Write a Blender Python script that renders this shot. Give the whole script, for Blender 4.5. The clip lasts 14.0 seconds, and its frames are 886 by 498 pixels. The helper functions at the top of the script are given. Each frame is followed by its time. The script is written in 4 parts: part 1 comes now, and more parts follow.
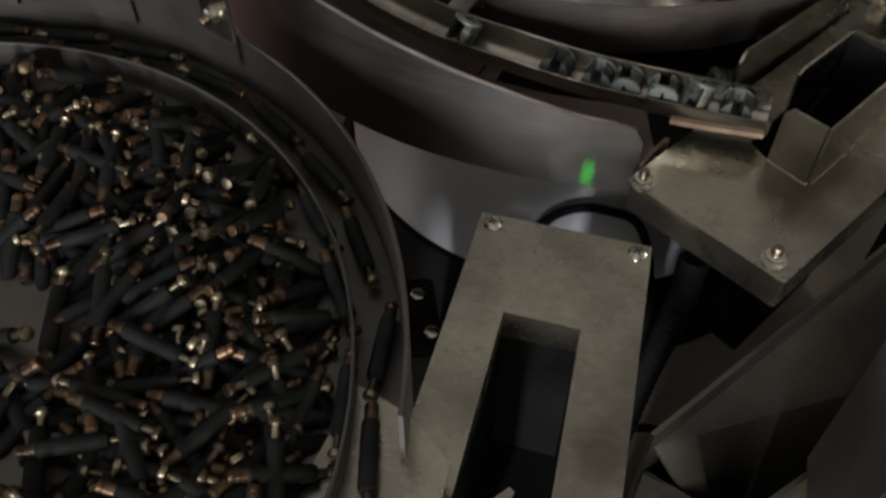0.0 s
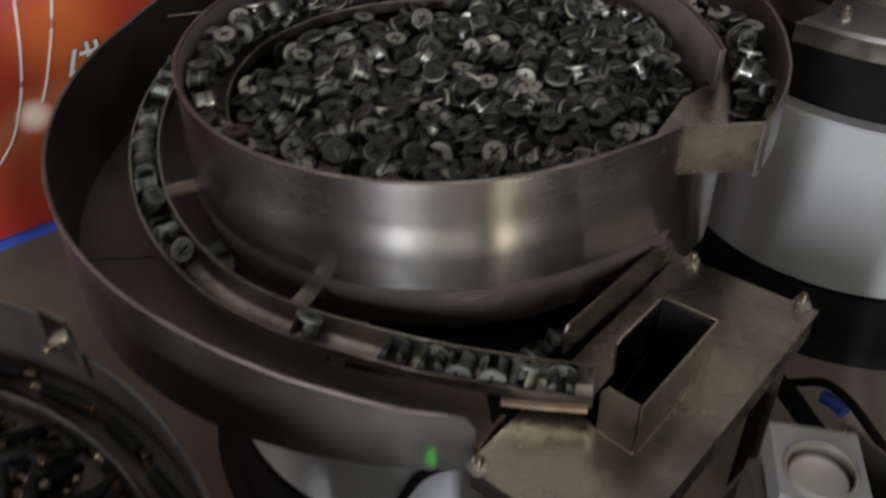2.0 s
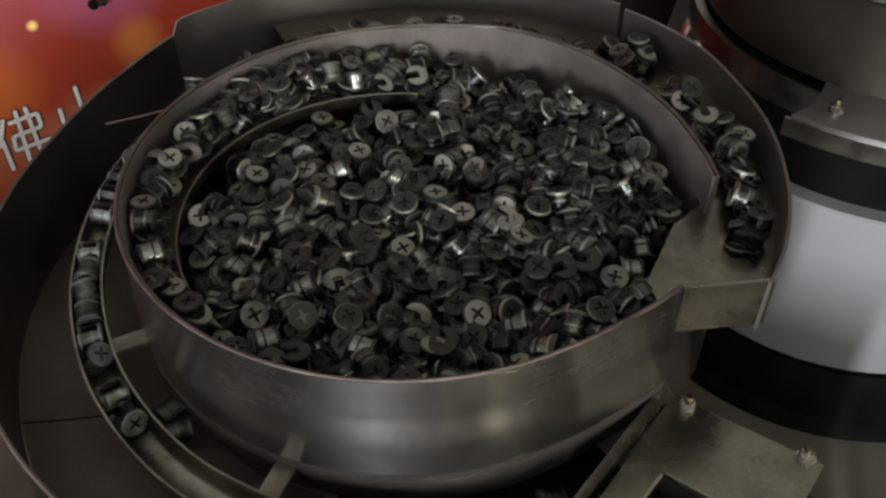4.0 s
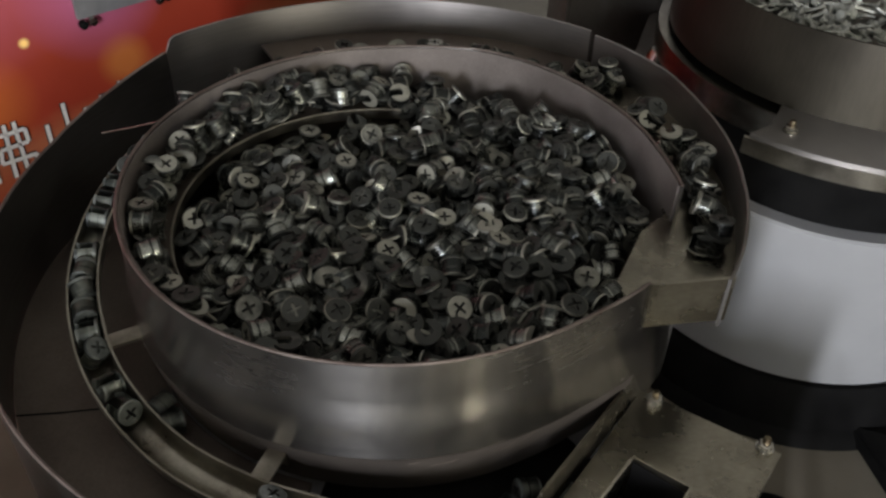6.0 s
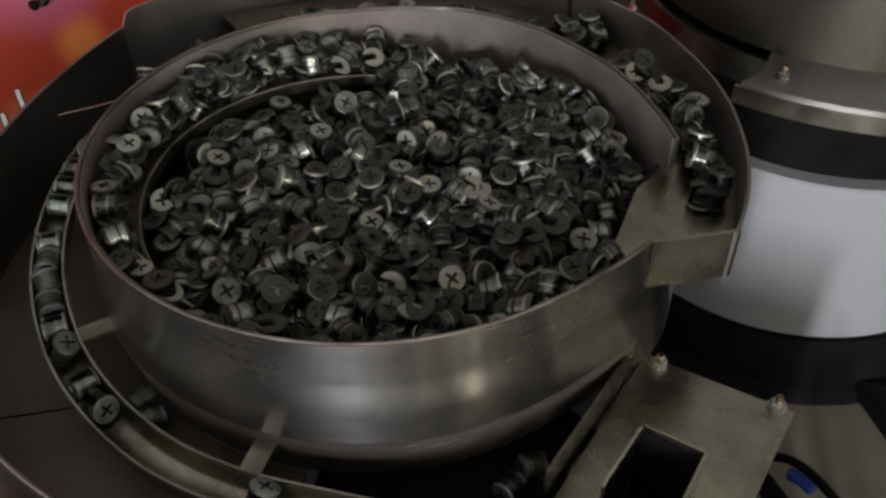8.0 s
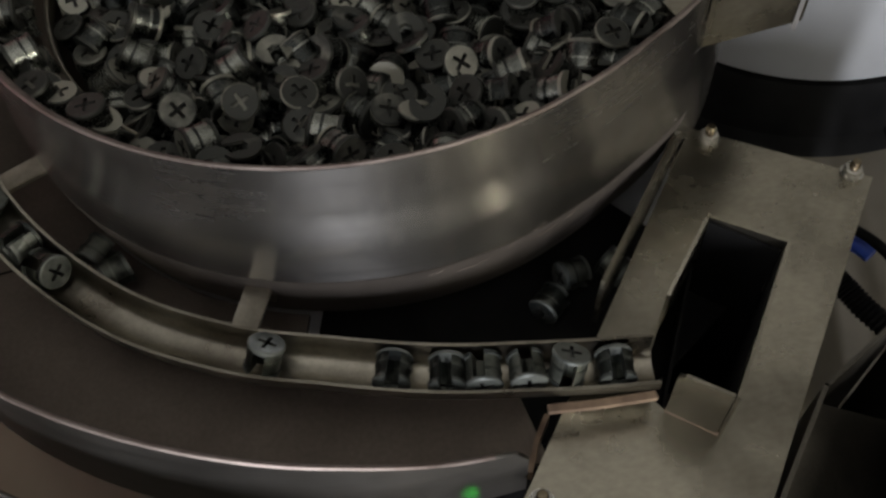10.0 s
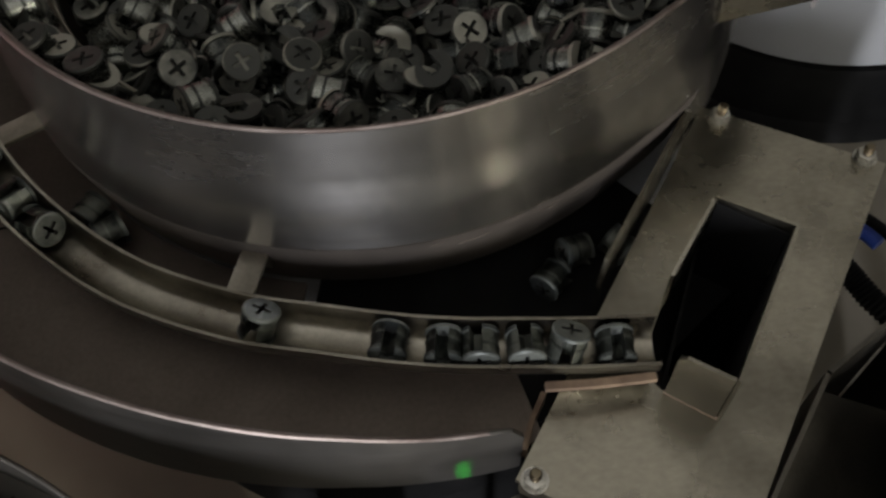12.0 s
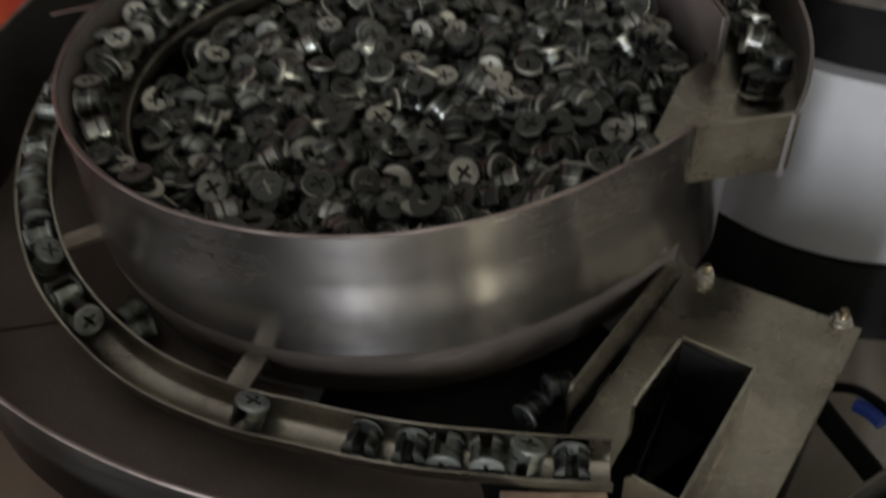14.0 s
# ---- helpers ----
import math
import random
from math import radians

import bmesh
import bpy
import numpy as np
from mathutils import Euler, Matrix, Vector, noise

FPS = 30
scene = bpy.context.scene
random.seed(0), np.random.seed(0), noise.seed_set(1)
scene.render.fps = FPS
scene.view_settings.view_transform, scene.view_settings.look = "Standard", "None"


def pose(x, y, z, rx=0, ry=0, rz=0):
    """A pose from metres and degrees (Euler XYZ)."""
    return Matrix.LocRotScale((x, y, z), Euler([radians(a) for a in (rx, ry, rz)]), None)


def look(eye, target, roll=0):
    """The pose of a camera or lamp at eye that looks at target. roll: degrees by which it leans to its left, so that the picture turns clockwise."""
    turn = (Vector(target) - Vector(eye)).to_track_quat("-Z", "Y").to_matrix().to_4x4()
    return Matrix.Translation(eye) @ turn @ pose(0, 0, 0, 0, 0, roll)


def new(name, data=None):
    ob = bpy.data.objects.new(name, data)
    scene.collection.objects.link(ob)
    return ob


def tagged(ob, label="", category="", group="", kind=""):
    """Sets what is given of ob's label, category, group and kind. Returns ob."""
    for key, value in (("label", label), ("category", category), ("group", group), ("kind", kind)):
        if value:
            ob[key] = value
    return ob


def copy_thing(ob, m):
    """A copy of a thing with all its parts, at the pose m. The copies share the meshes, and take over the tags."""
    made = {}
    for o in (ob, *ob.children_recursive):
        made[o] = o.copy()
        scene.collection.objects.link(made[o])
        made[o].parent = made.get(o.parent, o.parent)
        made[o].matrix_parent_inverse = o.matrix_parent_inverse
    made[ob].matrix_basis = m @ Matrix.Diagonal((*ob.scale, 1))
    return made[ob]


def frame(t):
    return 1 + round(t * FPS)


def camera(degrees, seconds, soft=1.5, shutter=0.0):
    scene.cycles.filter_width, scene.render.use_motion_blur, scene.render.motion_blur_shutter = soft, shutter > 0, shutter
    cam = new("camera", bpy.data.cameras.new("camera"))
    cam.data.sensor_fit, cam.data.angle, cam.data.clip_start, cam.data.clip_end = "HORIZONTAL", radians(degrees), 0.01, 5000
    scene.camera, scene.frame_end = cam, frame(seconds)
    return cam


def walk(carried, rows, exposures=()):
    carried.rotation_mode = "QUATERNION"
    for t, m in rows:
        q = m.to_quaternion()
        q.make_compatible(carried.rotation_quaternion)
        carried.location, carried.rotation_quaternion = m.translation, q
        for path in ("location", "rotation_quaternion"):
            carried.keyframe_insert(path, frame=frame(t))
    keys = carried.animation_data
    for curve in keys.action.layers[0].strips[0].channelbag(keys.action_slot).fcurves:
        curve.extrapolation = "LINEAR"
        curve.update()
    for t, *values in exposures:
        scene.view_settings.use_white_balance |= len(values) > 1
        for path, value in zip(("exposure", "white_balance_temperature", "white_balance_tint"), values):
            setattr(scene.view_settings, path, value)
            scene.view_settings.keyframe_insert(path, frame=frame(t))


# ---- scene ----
cam = camera(53.08, 14.0, soft=2.6, shutter=0.5)
PATH = [
    (0.0, pose(0.0191, -0.5336, 1.1818, 40.50, -0.03, 12.70)),
    (0.5, pose(0.0276, -0.5354, 1.1939, 43.47, 0.07, 12.00)),
    (1.0, pose(0.0466, -0.5337, 1.2095, 46.91, -0.19, 9.26)),
    (1.5, pose(0.0609, -0.5338, 1.2209, 50.26, -0.05, 7.22)),
    (2.0, pose(0.0611, -0.4987, 1.2387, 51.00, 1.10, 6.19)),
    (2.5, pose(0.0686, -0.4403, 1.2522, 50.80, 1.83, 0.98)),
    (3.0, pose(0.0622, -0.3998, 1.2803, 48.83, 0.73, -0.31)),
    (3.5, pose(0.0418, -0.3926, 1.2874, 47.01, 0.19, 0.78)),
    (4.0, pose(0.0401, -0.3990, 1.2928, 48.09, 0.50, 2.65)),
    (6.5, pose(0.0305, -0.4365, 1.2973, 50.50, -1.47, 1.21)),
    (7.0, pose(0.0290, -0.4344, 1.2968, 50.10, -1.43, 1.30)),
    (9.3, pose(0.0167, -0.3708, 1.2451, 40.78, 2.64, -7.26)),
    (9.5, pose(0.0138, -0.3627, 1.2444, 37.73, 4.11, -6.99)),
    (10.0, pose(0.0075, -0.3482, 1.2211, 34.50, 2.50, -8.25)),
    (10.5, pose(0.0069, -0.3489, 1.2194, 33.80, 2.94, -7.81)),
    (11.0, pose(0.0061, -0.3472, 1.2177, 33.32, 3.07, -7.27)),
    (11.5, pose(0.0101, -0.3451, 1.2146, 33.29, 1.43, -7.53)),
    (12.0, pose(0.0083, -0.3458, 1.2145, 32.99, 1.49, -6.42)),
    (12.5, pose(0.0192, -0.3442, 1.2112, 33.64, 1.64, -2.20)),
    (13.0, pose(0.0416, -0.3423, 1.2095, 33.58, 1.62, -1.75)),
    (13.5, pose(0.0462, -0.3610, 1.2127, 37.42, 2.17, -1.40)),
    (14.0, pose(0.0495, -0.3983, 1.2196, 46.59, 3.02, 1.03)),
]
walk(cam, PATH)
scene.view_settings.exposure = -0.2

# ---- light ----
world = bpy.data.worlds.new("hall_light")
scene.world = world
world.use_nodes = True
wn = world.node_tree.nodes
wn["Background"].inputs[0].default_value = (0.62, 0.66, 0.72, 1)
wn["Background"].inputs[1].default_value = 0.10


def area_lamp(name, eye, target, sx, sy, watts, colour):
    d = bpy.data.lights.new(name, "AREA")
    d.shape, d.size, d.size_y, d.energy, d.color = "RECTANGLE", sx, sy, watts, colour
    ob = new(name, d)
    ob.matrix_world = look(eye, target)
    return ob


# Two unseen lamps, set where the bowl wall's highlights point; their kind is unknown.
area_lamp("unseen_light", (-0.55, -3.1, 1.52), (0, 0, 0.92), 0.14, 0.9, 122, (0.93, 0.94, 1.0))
area_lamp("unseen_light", (1.72, -2.6, 1.65), (0, 0, 0.92), 0.12, 0.9, 50, (1.0, 0.93, 0.76))
# Unseen broad fill added low in front; the hall has no windows.
area_lamp("unseen_fill", (0.1, -3.92, 1.15), (0, 0, 0.85), 3.6, 1.6, 46, (1.0, 0.97, 0.85))
# Unseen fill added to lighten the left side and the drum.
area_lamp("unseen_light", (-3.6, -1.7, 1.55), (-0.1, -0.1, 0.9), 2.4, 1.5, 29, (0.94, 0.91, 0.93))

# ---- materials ----


def nodes_of(name):
    m = bpy.data.materials.new(name)
    m.use_nodes = True
    return m, m.node_tree.nodes, m.node_tree.links, m.node_tree.nodes["Principled BSDF"]


def ramp(nt, fac, stops):
    r = nt.new("ShaderNodeValToRGB")
    while len(r.color_ramp.elements) < len(stops):
        r.color_ramp.elements.new(0.5)
    for e, (p, c) in zip(r.color_ramp.elements, stops):
        e.position, e.color = p, (*c, 1)
    return r


def noise_node(nt, ln, scale, detail=4, vec=None, rough=0.55):
    n = nt.new("ShaderNodeTexNoise")
    n.inputs["Scale"].default_value, n.inputs["Detail"].default_value, n.inputs["Roughness"].default_value = scale, detail, rough
    if vec is not None:
        ln.new(vec, n.inputs["Vector"])
    return n


def steel(name, base, dark, rough=0.32, aniso=0.0, stretch=(1, 1, 1), stain=7.0, grain=900, bump=0.03, centre=None, metallic=1.0):
    """Sheet steel: fine brushing along one direction, cloudy stains, uneven gloss."""
    m, nt, ln, p = nodes_of(name)
    co = nt.new("ShaderNodeTexCoord")
    mp = nt.new("ShaderNodeMapping")
    mp.inputs["Scale"].default_value = stretch
    ln.new(co.outputs["Object"], mp.inputs["Vector"])
    big = noise_node(nt, ln, stain, 5, co.outputs["Object"])
    fine = noise_node(nt, ln, grain, 3, mp.outputs["Vector"])
    r = ramp(nt, None, [(0.32, dark), (0.62, base)])
    ln.new(big.outputs["Fac"], r.inputs["Fac"])
    mix = nt.new("ShaderNodeMix")
    mix.data_type, mix.blend_type = "RGBA", "MULTIPLY"
    mix.inputs["Factor"].default_value = 0.35
    ln.new(r.outputs["Color"], mix.inputs["A"])
    g = ramp(nt, None, [(0.3, (0.55, 0.55, 0.55)), (0.7, (1, 1, 1))])
    ln.new(fine.outputs["Fac"], g.inputs["Fac"])
    ln.new(g.outputs["Color"], mix.inputs["B"])
    ln.new(mix.outputs["Result"], p.inputs["Base Color"])
    p.inputs["Metallic"].default_value = metallic
    rr = nt.new("ShaderNodeMapRange")
    rr.inputs["To Min"].default_value, rr.inputs["To Max"].default_value = rough * 0.65, rough * 1.5
    ln.new(big.outputs["Fac"], rr.inputs["Value"])
    # handling smudges and coarser brush streaks vary the gloss
    streak = noise_node(nt, ln, grain / 4.5, 3, mp.outputs["Vector"])
    smudge = noise_node(nt, ln, 60, 6, co.outputs["Object"], 0.7)
    both = nt.new("ShaderNodeMath")
    both.operation = "ADD"
    ln.new(streak.outputs["Fac"], both.inputs[0])
    ln.new(smudge.outputs["Fac"], both.inputs[1])
    wear = nt.new("ShaderNodeMapRange")
    wear.inputs["From Min"].default_value, wear.inputs["From Max"].default_value = 0.7, 1.3
    wear.inputs["To Min"].default_value, wear.inputs["To Max"].default_value = 0.93, 1.07
    ln.new(both.outputs[0], wear.inputs["Value"])
    times = nt.new("ShaderNodeMath")
    times.operation = "MULTIPLY"
    ln.new(rr.outputs["Result"], times.inputs[0])
    ln.new(wear.outputs["Result"], times.inputs[1])
    ln.new(times.outputs[0], p.inputs["Roughness"])
    if aniso:
        p.inputs["Anisotropic"].default_value = aniso
        tg = nt.new("ShaderNodeTangent")
        tg.direction_type, tg.axis = "RADIAL", "Z"
        ln.new(tg.outputs["Tangent"], p.inputs["Tangent"])
        p.inputs["Anisotropic Rotation"].default_value = 0.25
    b = nt.new("ShaderNodeBump")
    b.inputs["Strength"].default_value, b.inputs["Distance"].default_value = bump, 0.0008
    ln.new(fine.outputs["Fac"], b.inputs["Height"])
    ln.new(b.outputs["Normal"], p.inputs["Normal"])
    return m


def plain(name, c0, c1, rough=0.5, metallic=0.0, scale=40, bump=0.05, per_object=0.0, rough_span=0.25, spec=0.5, skew=1.0):
    """Cloudy two-tone surface; per_object shifts the tone from piece to piece."""
    m, nt, ln, p = nodes_of(name)
    co = nt.new("ShaderNodeTexCoord")
    big = noise_node(nt, ln, scale, 5, co.outputs["Object"])
    fine = noise_node(nt, ln, scale * 14, 2, co.outputs["Object"])
    r = ramp(nt, None, [(0.3, c0), (0.68, c1)])
    add = nt.new("ShaderNodeMath")
    add.operation = "ADD"
    ln.new(big.outputs["Fac"], add.inputs[0])
    if per_object:
        oi = nt.new("ShaderNodeObjectInfo")
        ge = nt.new("ShaderNodeNewGeometry")
        both = nt.new("ShaderNodeMath")
        both.operation = "ADD"
        ln.new(oi.outputs["Random"], both.inputs[0])
        ln.new(ge.outputs["Random Per Island"], both.inputs[1])
        fr = nt.new("ShaderNodeMath")
        fr.operation = "FRACT"
        ln.new(both.outputs[0], fr.inputs[0])
        mr = nt.new("ShaderNodeMapRange")
        mr.inputs["To Min"].default_value, mr.inputs["To Max"].default_value = -per_object, per_object
        pw = nt.new("ShaderNodeMath")
        pw.operation = "POWER"
        pw.inputs[1].default_value = skew
        ln.new(fr.outputs[0], pw.inputs[0])
        ln.new(pw.outputs[0], mr.inputs["Value"])
        ln.new(mr.outputs["Result"], add.inputs[1])
    else:
        add.inputs[1].default_value = 0.0
    ln.new(add.outputs[0], r.inputs["Fac"])
    ln.new(r.outputs["Color"], p.inputs["Base Color"])
    rr = nt.new("ShaderNodeMapRange")
    rr.inputs["To Min"].default_value, rr.inputs["To Max"].default_value = rough * (1 - rough_span), rough * (1 + rough_span)
    ln.new(fine.outputs["Fac"], rr.inputs["Value"])
    ln.new(rr.outputs["Result"], p.inputs["Roughness"])
    p.inputs["Metallic"].default_value, p.inputs["Specular IOR Level"].default_value = metallic, spec
    b = nt.new("ShaderNodeBump")
    b.inputs["Strength"].default_value, b.inputs["Distance"].default_value = bump, 0.001
    ln.new(fine.outputs["Fac"], b.inputs["Height"])
    ln.new(b.outputs["Normal"], p.inputs["Normal"])
    return m


BOWL = steel("brushed_bowl_steel", (0.52, 0.505, 0.485), (0.40, 0.39, 0.38), 0.235, 0.78, (0.02, 0.02, 1.0), 9, 1400, 0.012)
WALL = steel("track_wall_steel", (0.31, 0.295, 0.285), (0.21, 0.20, 0.195), 0.38, 0.6, (0.02, 0.02, 1.0), 9, 1400)
FLOOR = steel("worn_tray_steel", (0.165, 0.140, 0.122), (0.10, 0.083, 0.072), 0.55, 0, (1, 1, 1), 14, 500)
RAIL = steel("polished_rail_steel", (0.35, 0.33, 0.28), (0.16, 0.145, 0.12), 0.30, 0, (1, 1, 1), 30, 700)
PLATE = steel("sheet_plate_steel", (0.42, 0.395, 0.328), (0.155, 0.144, 0.118), 0.25, 0, (0.6, 1, 1), 15, 420, 0.012)
WORNRIM = steel("worn_rim_steel", (0.22, 0.188, 0.174), (0.135, 0.108, 0.098), 0.45, 0, (1, 1, 1), 40, 500)
# Wall steel coloured darker: stands in for weaker light on the bolt bowl.
DIMSTEEL = steel("darkened_wall_steel", (0.140, 0.133, 0.124), (0.085, 0.081, 0.075), 0.42, 0.5, (0.02, 0.02, 1.0), 9, 1200)
BLACKSTEEL = steel("blackened_steel", (0.145, 0.136, 0.118), (0.078, 0.073, 0.064), 0.42, 0, (1, 1, 1), 14, 600)
DARKSTEEL = steel("dark_sheet_steel", (0.17, 0.16, 0.15), (0.09, 0.085, 0.08), 0.45, 0, (1, 1, 1), 12, 600)
LINING = steel("rubbed_lining_steel", (0.19, 0.168, 0.158), (0.12, 0.105, 0.098), 0.6, 0, (1, 1, 1), 18, 700, metallic=0.75)
# Brown reflection of the tray floor is painted into this colour.
SKIRT = steel("brown_reflection_foot_steel", (0.125, 0.110, 0.098), (0.078, 0.068, 0.060), 0.60, 0.0, (0.02, 0.02, 1.0), 12, 900, metallic=0.97)
SCREWZINC = plain("pale_zinc_screw", (0.16, 0.17, 0.16), (0.42, 0.43, 0.40), 0.45, 0.7, 120, 0.1)
# Darker cam colours: oil in the rail, painted shade in the gap.
DARKZINC = plain("oily_shaded_cam_body", (0.020, 0.023, 0.021), (0.110, 0.118, 0.104), 0.36, 0.85, 120, 0.3, per_object=0.22)
DARKHEAD = plain("oily_shaded_cam_head", (0.026, 0.030, 0.029), (0.125, 0.135, 0.125), 0.5, 0.6, 90, 0.12, per_object=0.25)
B3WALL = steel("hazy_bowl_steel", (0.050, 0.046, 0.037), (0.033, 0.030, 0.025), 0.48, 0.2, (1.0, 1.0, 0.03), 10, 500)
CHROME = plain("bright_bolt_metal", (0.32, 0.31, 0.28), (0.58, 0.57, 0.53), 0.22, 1.0, 150)
RUST = plain("rusty_edge", (0.08, 0.05, 0.035), (0.17, 0.12, 0.08), 0.7, 0.3, 120, 0.2)
ZINC = plain("zinc_cam_body", (0.032, 0.035, 0.034), (0.235, 0.245, 0.225), 0.26, 0.95, 90, 0.20, per_object=0.32, rough_span=0.5, skew=1.9)
HEAD = plain("dull_zinc_cam_head", (0.034, 0.036, 0.033), (0.27, 0.268, 0.232), 0.46, 0.6, 70, 0.08, per_object=0.40, skew=2.9)
# Shade inside the cross slots, put into a dark colour.
SLOT = plain("recess_shade", (0.02, 0.02, 0.02), (0.05, 0.05, 0.048), 0.6, 0.5, 90)
BLACKPLASTIC = plain("black_plastic_sleeve", (0.004, 0.0043, 0.0043), (0.0085, 0.009, 0.009), 0.62, 0.0, 90, 0.1, spec=0.06)
BRASS = plain("brass_yellow_metal", (0.026, 0.016, 0.010), (0.105, 0.066, 0.038), 0.42, 0.9, 120, 0.08, per_object=0.3)
PALEBRASS = plain("pale_zinc_pin", (0.055, 0.043, 0.028), (0.20, 0.17, 0.118), 0.38, 1.0, 120, 0.06, per_object=0.3)
WHITE = plain("white_painted_base", (0.26, 0.267, 0.277), (0.31, 0.316, 0.328), 0.5, 0.0, 9, 0.01)
# Black of the real rubber, also used where shade is put into the colour.
RUBBERSHADE = plain("black_rubber_and_shade", (0.0035, 0.0035, 0.0037), (0.0085, 0.0085, 0.0085), 0.65, 0.0, 30, spec=0.06)
TABLE = plain("tan_table_top", (0.098, 0.089, 0.071), (0.15, 0.135, 0.108), 0.75, 0.0, 8, spec=0.15)
ALU = plain("grey_cast_aluminium", (0.19, 0.194, 0.20), (0.27, 0.274, 0.28), 0.42, 0.5, 40)
FELT = plain("worn_piston_face", (0.30, 0.29, 0.27), (0.46, 0.45, 0.42), 0.6, 0.3, 60)
BLUE = plain("blue_plastic", (0.02, 0.05, 0.30), (0.04, 0.09, 0.42), 0.4)
# Unseen walls and ceiling, colour raised so their bounce fills the shadows.
ROOM = plain("pale_bounce_wall", (0.60, 0.59, 0.565), (0.70, 0.69, 0.66), 0.8, 0.0, 3)
CONCRETE = plain("hall_floor", (0.16, 0.15, 0.14), (0.24, 0.23, 0.21), 0.7, 0.0, 4)


# ---- mesh helpers ----
def put(name, bm, material, smooth=True, recalc=True):
    if recalc:
        bmesh.ops.recalc_face_normals(bm, faces=bm.faces)
    me = bpy.data.meshes.new(name)
    bm.to_mesh(me)
    bm.free()
    for m in material if isinstance(material, (list, tuple)) else [material]:
        me.materials.append(m)
    if smooth:
        me.shade_smooth()
        me.set_sharp_from_angle(angle=radians(35))
    return me


def part(name, bm, material, parent, label="", at=None):
    ob = new(name, put(name, bm, material) if isinstance(bm, bmesh.types.BMesh) else bm)
    ob.parent = parent
    if at is not None:
        ob.matrix_basis = at
    if label:
        tagged(ob, label)
    return ob


def thing(name, label, category, at=None, group="", kind=""):
    ob = new(name)
    ob.empty_display_size = 0.02
    if at is not None:
        ob.matrix_basis = at
    return tagged(ob, label, category, group, kind)


def solid(name, bm, material, label, category, at=None, group="", kind=""):
    ob = new(name, put(name, bm, material) if isinstance(bm, bmesh.types.BMesh) else bm)
    if at is not None:
        ob.matrix_basis = at
    return tagged(ob, label, category, group, kind)


def skin(bm, rows, closed_path=False, closed_ring=True, caps=True):
    """Quads between successive rings of points."""
    vs = [[bm.verts.new(p) for p in ring] for ring in rows]
    n, k = len(vs), len(vs[0])
    for i in range(n if closed_path else n - 1):
        a, b = vs[i], vs[(i + 1) % n]
        for j in range(k if closed_ring else k - 1):
            bm.faces.new((a[j], a[(j + 1) % k], b[(j + 1) % k], b[j]))
    if caps and not closed_path and closed_ring:
        bm.faces.new(vs[0])
        bm.faces.new(vs[-1][::-1])
    return bm


def polar(r, a, z, c=(0, 0)):
    return (c[0] + r * math.cos(radians(a)), c[1] + r * math.sin(radians(a)), z)


def arc_wall(a0, a1, rf, zlo, zhi, thick=0.0016, n=96, c=(0, 0), closed=False, round_end=0.0):
    """A bent sheet-metal strip between two angles; rf, zlo and zhi are functions of the angle."""
    rows = []
    for i in range(n if closed else n + 1):
        a = a0 + (a1 - a0) * i / n
        r, lo, hi = rf(a), zlo(a), zhi(a)
        if round_end:
            for end in (a0, a1) if round_end > 0 else (a1,):
                d = abs(radians(a - end)) * r
                q = abs(round_end)
                if d < q:
                    hi -= q - math.sqrt(max(q * q - (q - d) ** 2, 0))
        e = thick * 0.3
        rows.append([polar(r - thick / 2, a, lo, c), polar(r + thick / 2, a, lo, c), polar(r + thick / 2, a, hi - e, c),
                     polar(r + thick / 2 - e, a, hi, c), polar(r - thick / 2 + e, a, hi, c), polar(r - thick / 2, a, hi - e, c)])
    return skin(bmesh.new(), rows, closed)


def table_of(pairs):
    xs, ys = [p[0] for p in pairs], [p[1] for p in pairs]
    return lambda a: float(np.interp(a, xs, ys))


def disc(bm, r, z, seg=48, c=(0, 0), m=None):
    vs = [bm.verts.new(polar(r, 360 * i / seg, z, c)) for i in range(seg)]
    bm.faces.new(vs)


def turned(profile, seg=48, c=(0, 0), bm=None):
    """A lathe body from (r, z) pairs, closed at both ends."""
    bm = bm or bmesh.new()
    skin(bm, [[polar(max(r, 1e-5), 360 * i / seg, z, c) for i in range(seg)] for r, z in profile])
    return bm


def prism(points, z0, z1, bevel=0.0, bm=None):
    """An upright block over a plan outline."""
    bm = bm or bmesh.new()
    lo = [bm.verts.new((x, y, z0)) for x, y in points]
    hi = [bm.verts.new((x, y, z1)) for x, y in points]
    fs = [bm.faces.new(lo[::-1]), bm.faces.new(hi)]
    for i in range(len(points)):
        j = (i + 1) % len(points)
        fs.append(bm.faces.new((lo[i], lo[j], hi[j], hi[i])))
    if bevel:
        es = list({e for f in fs for e in f.edges})
        bmesh.ops.bevel(bm, geom=es, offset=bevel, segments=2, affect="EDGES")
    return bm


def holed_plate(outer, hole, z0, z1):
    """A plate with a window cut through it."""
    bm = bmesh.new()
    rings = []
    for pts in (outer, hole):
        rings.append([[bm.verts.new((x, y, z)) for x, y in pts] for z in (z0, z1)])
    for lv in (0, 1):
        es = []
        for r in rings:
            v = r[lv]
            for i in range(len(v)):
                es.append(bm.edges.get((v[i], v[(i + 1) % len(v)])) or bm.edges.new((v[i], v[(i + 1) % len(v)])))
        bmesh.ops.triangle_fill(bm, edges=es, use_beauty=True)
    for r in rings:
        lo, hi = r
        for i in range(len(lo)):
            j = (i + 1) % len(lo)
            bm.faces.new((lo[i], lo[j], hi[j], hi[i]))
    return bm


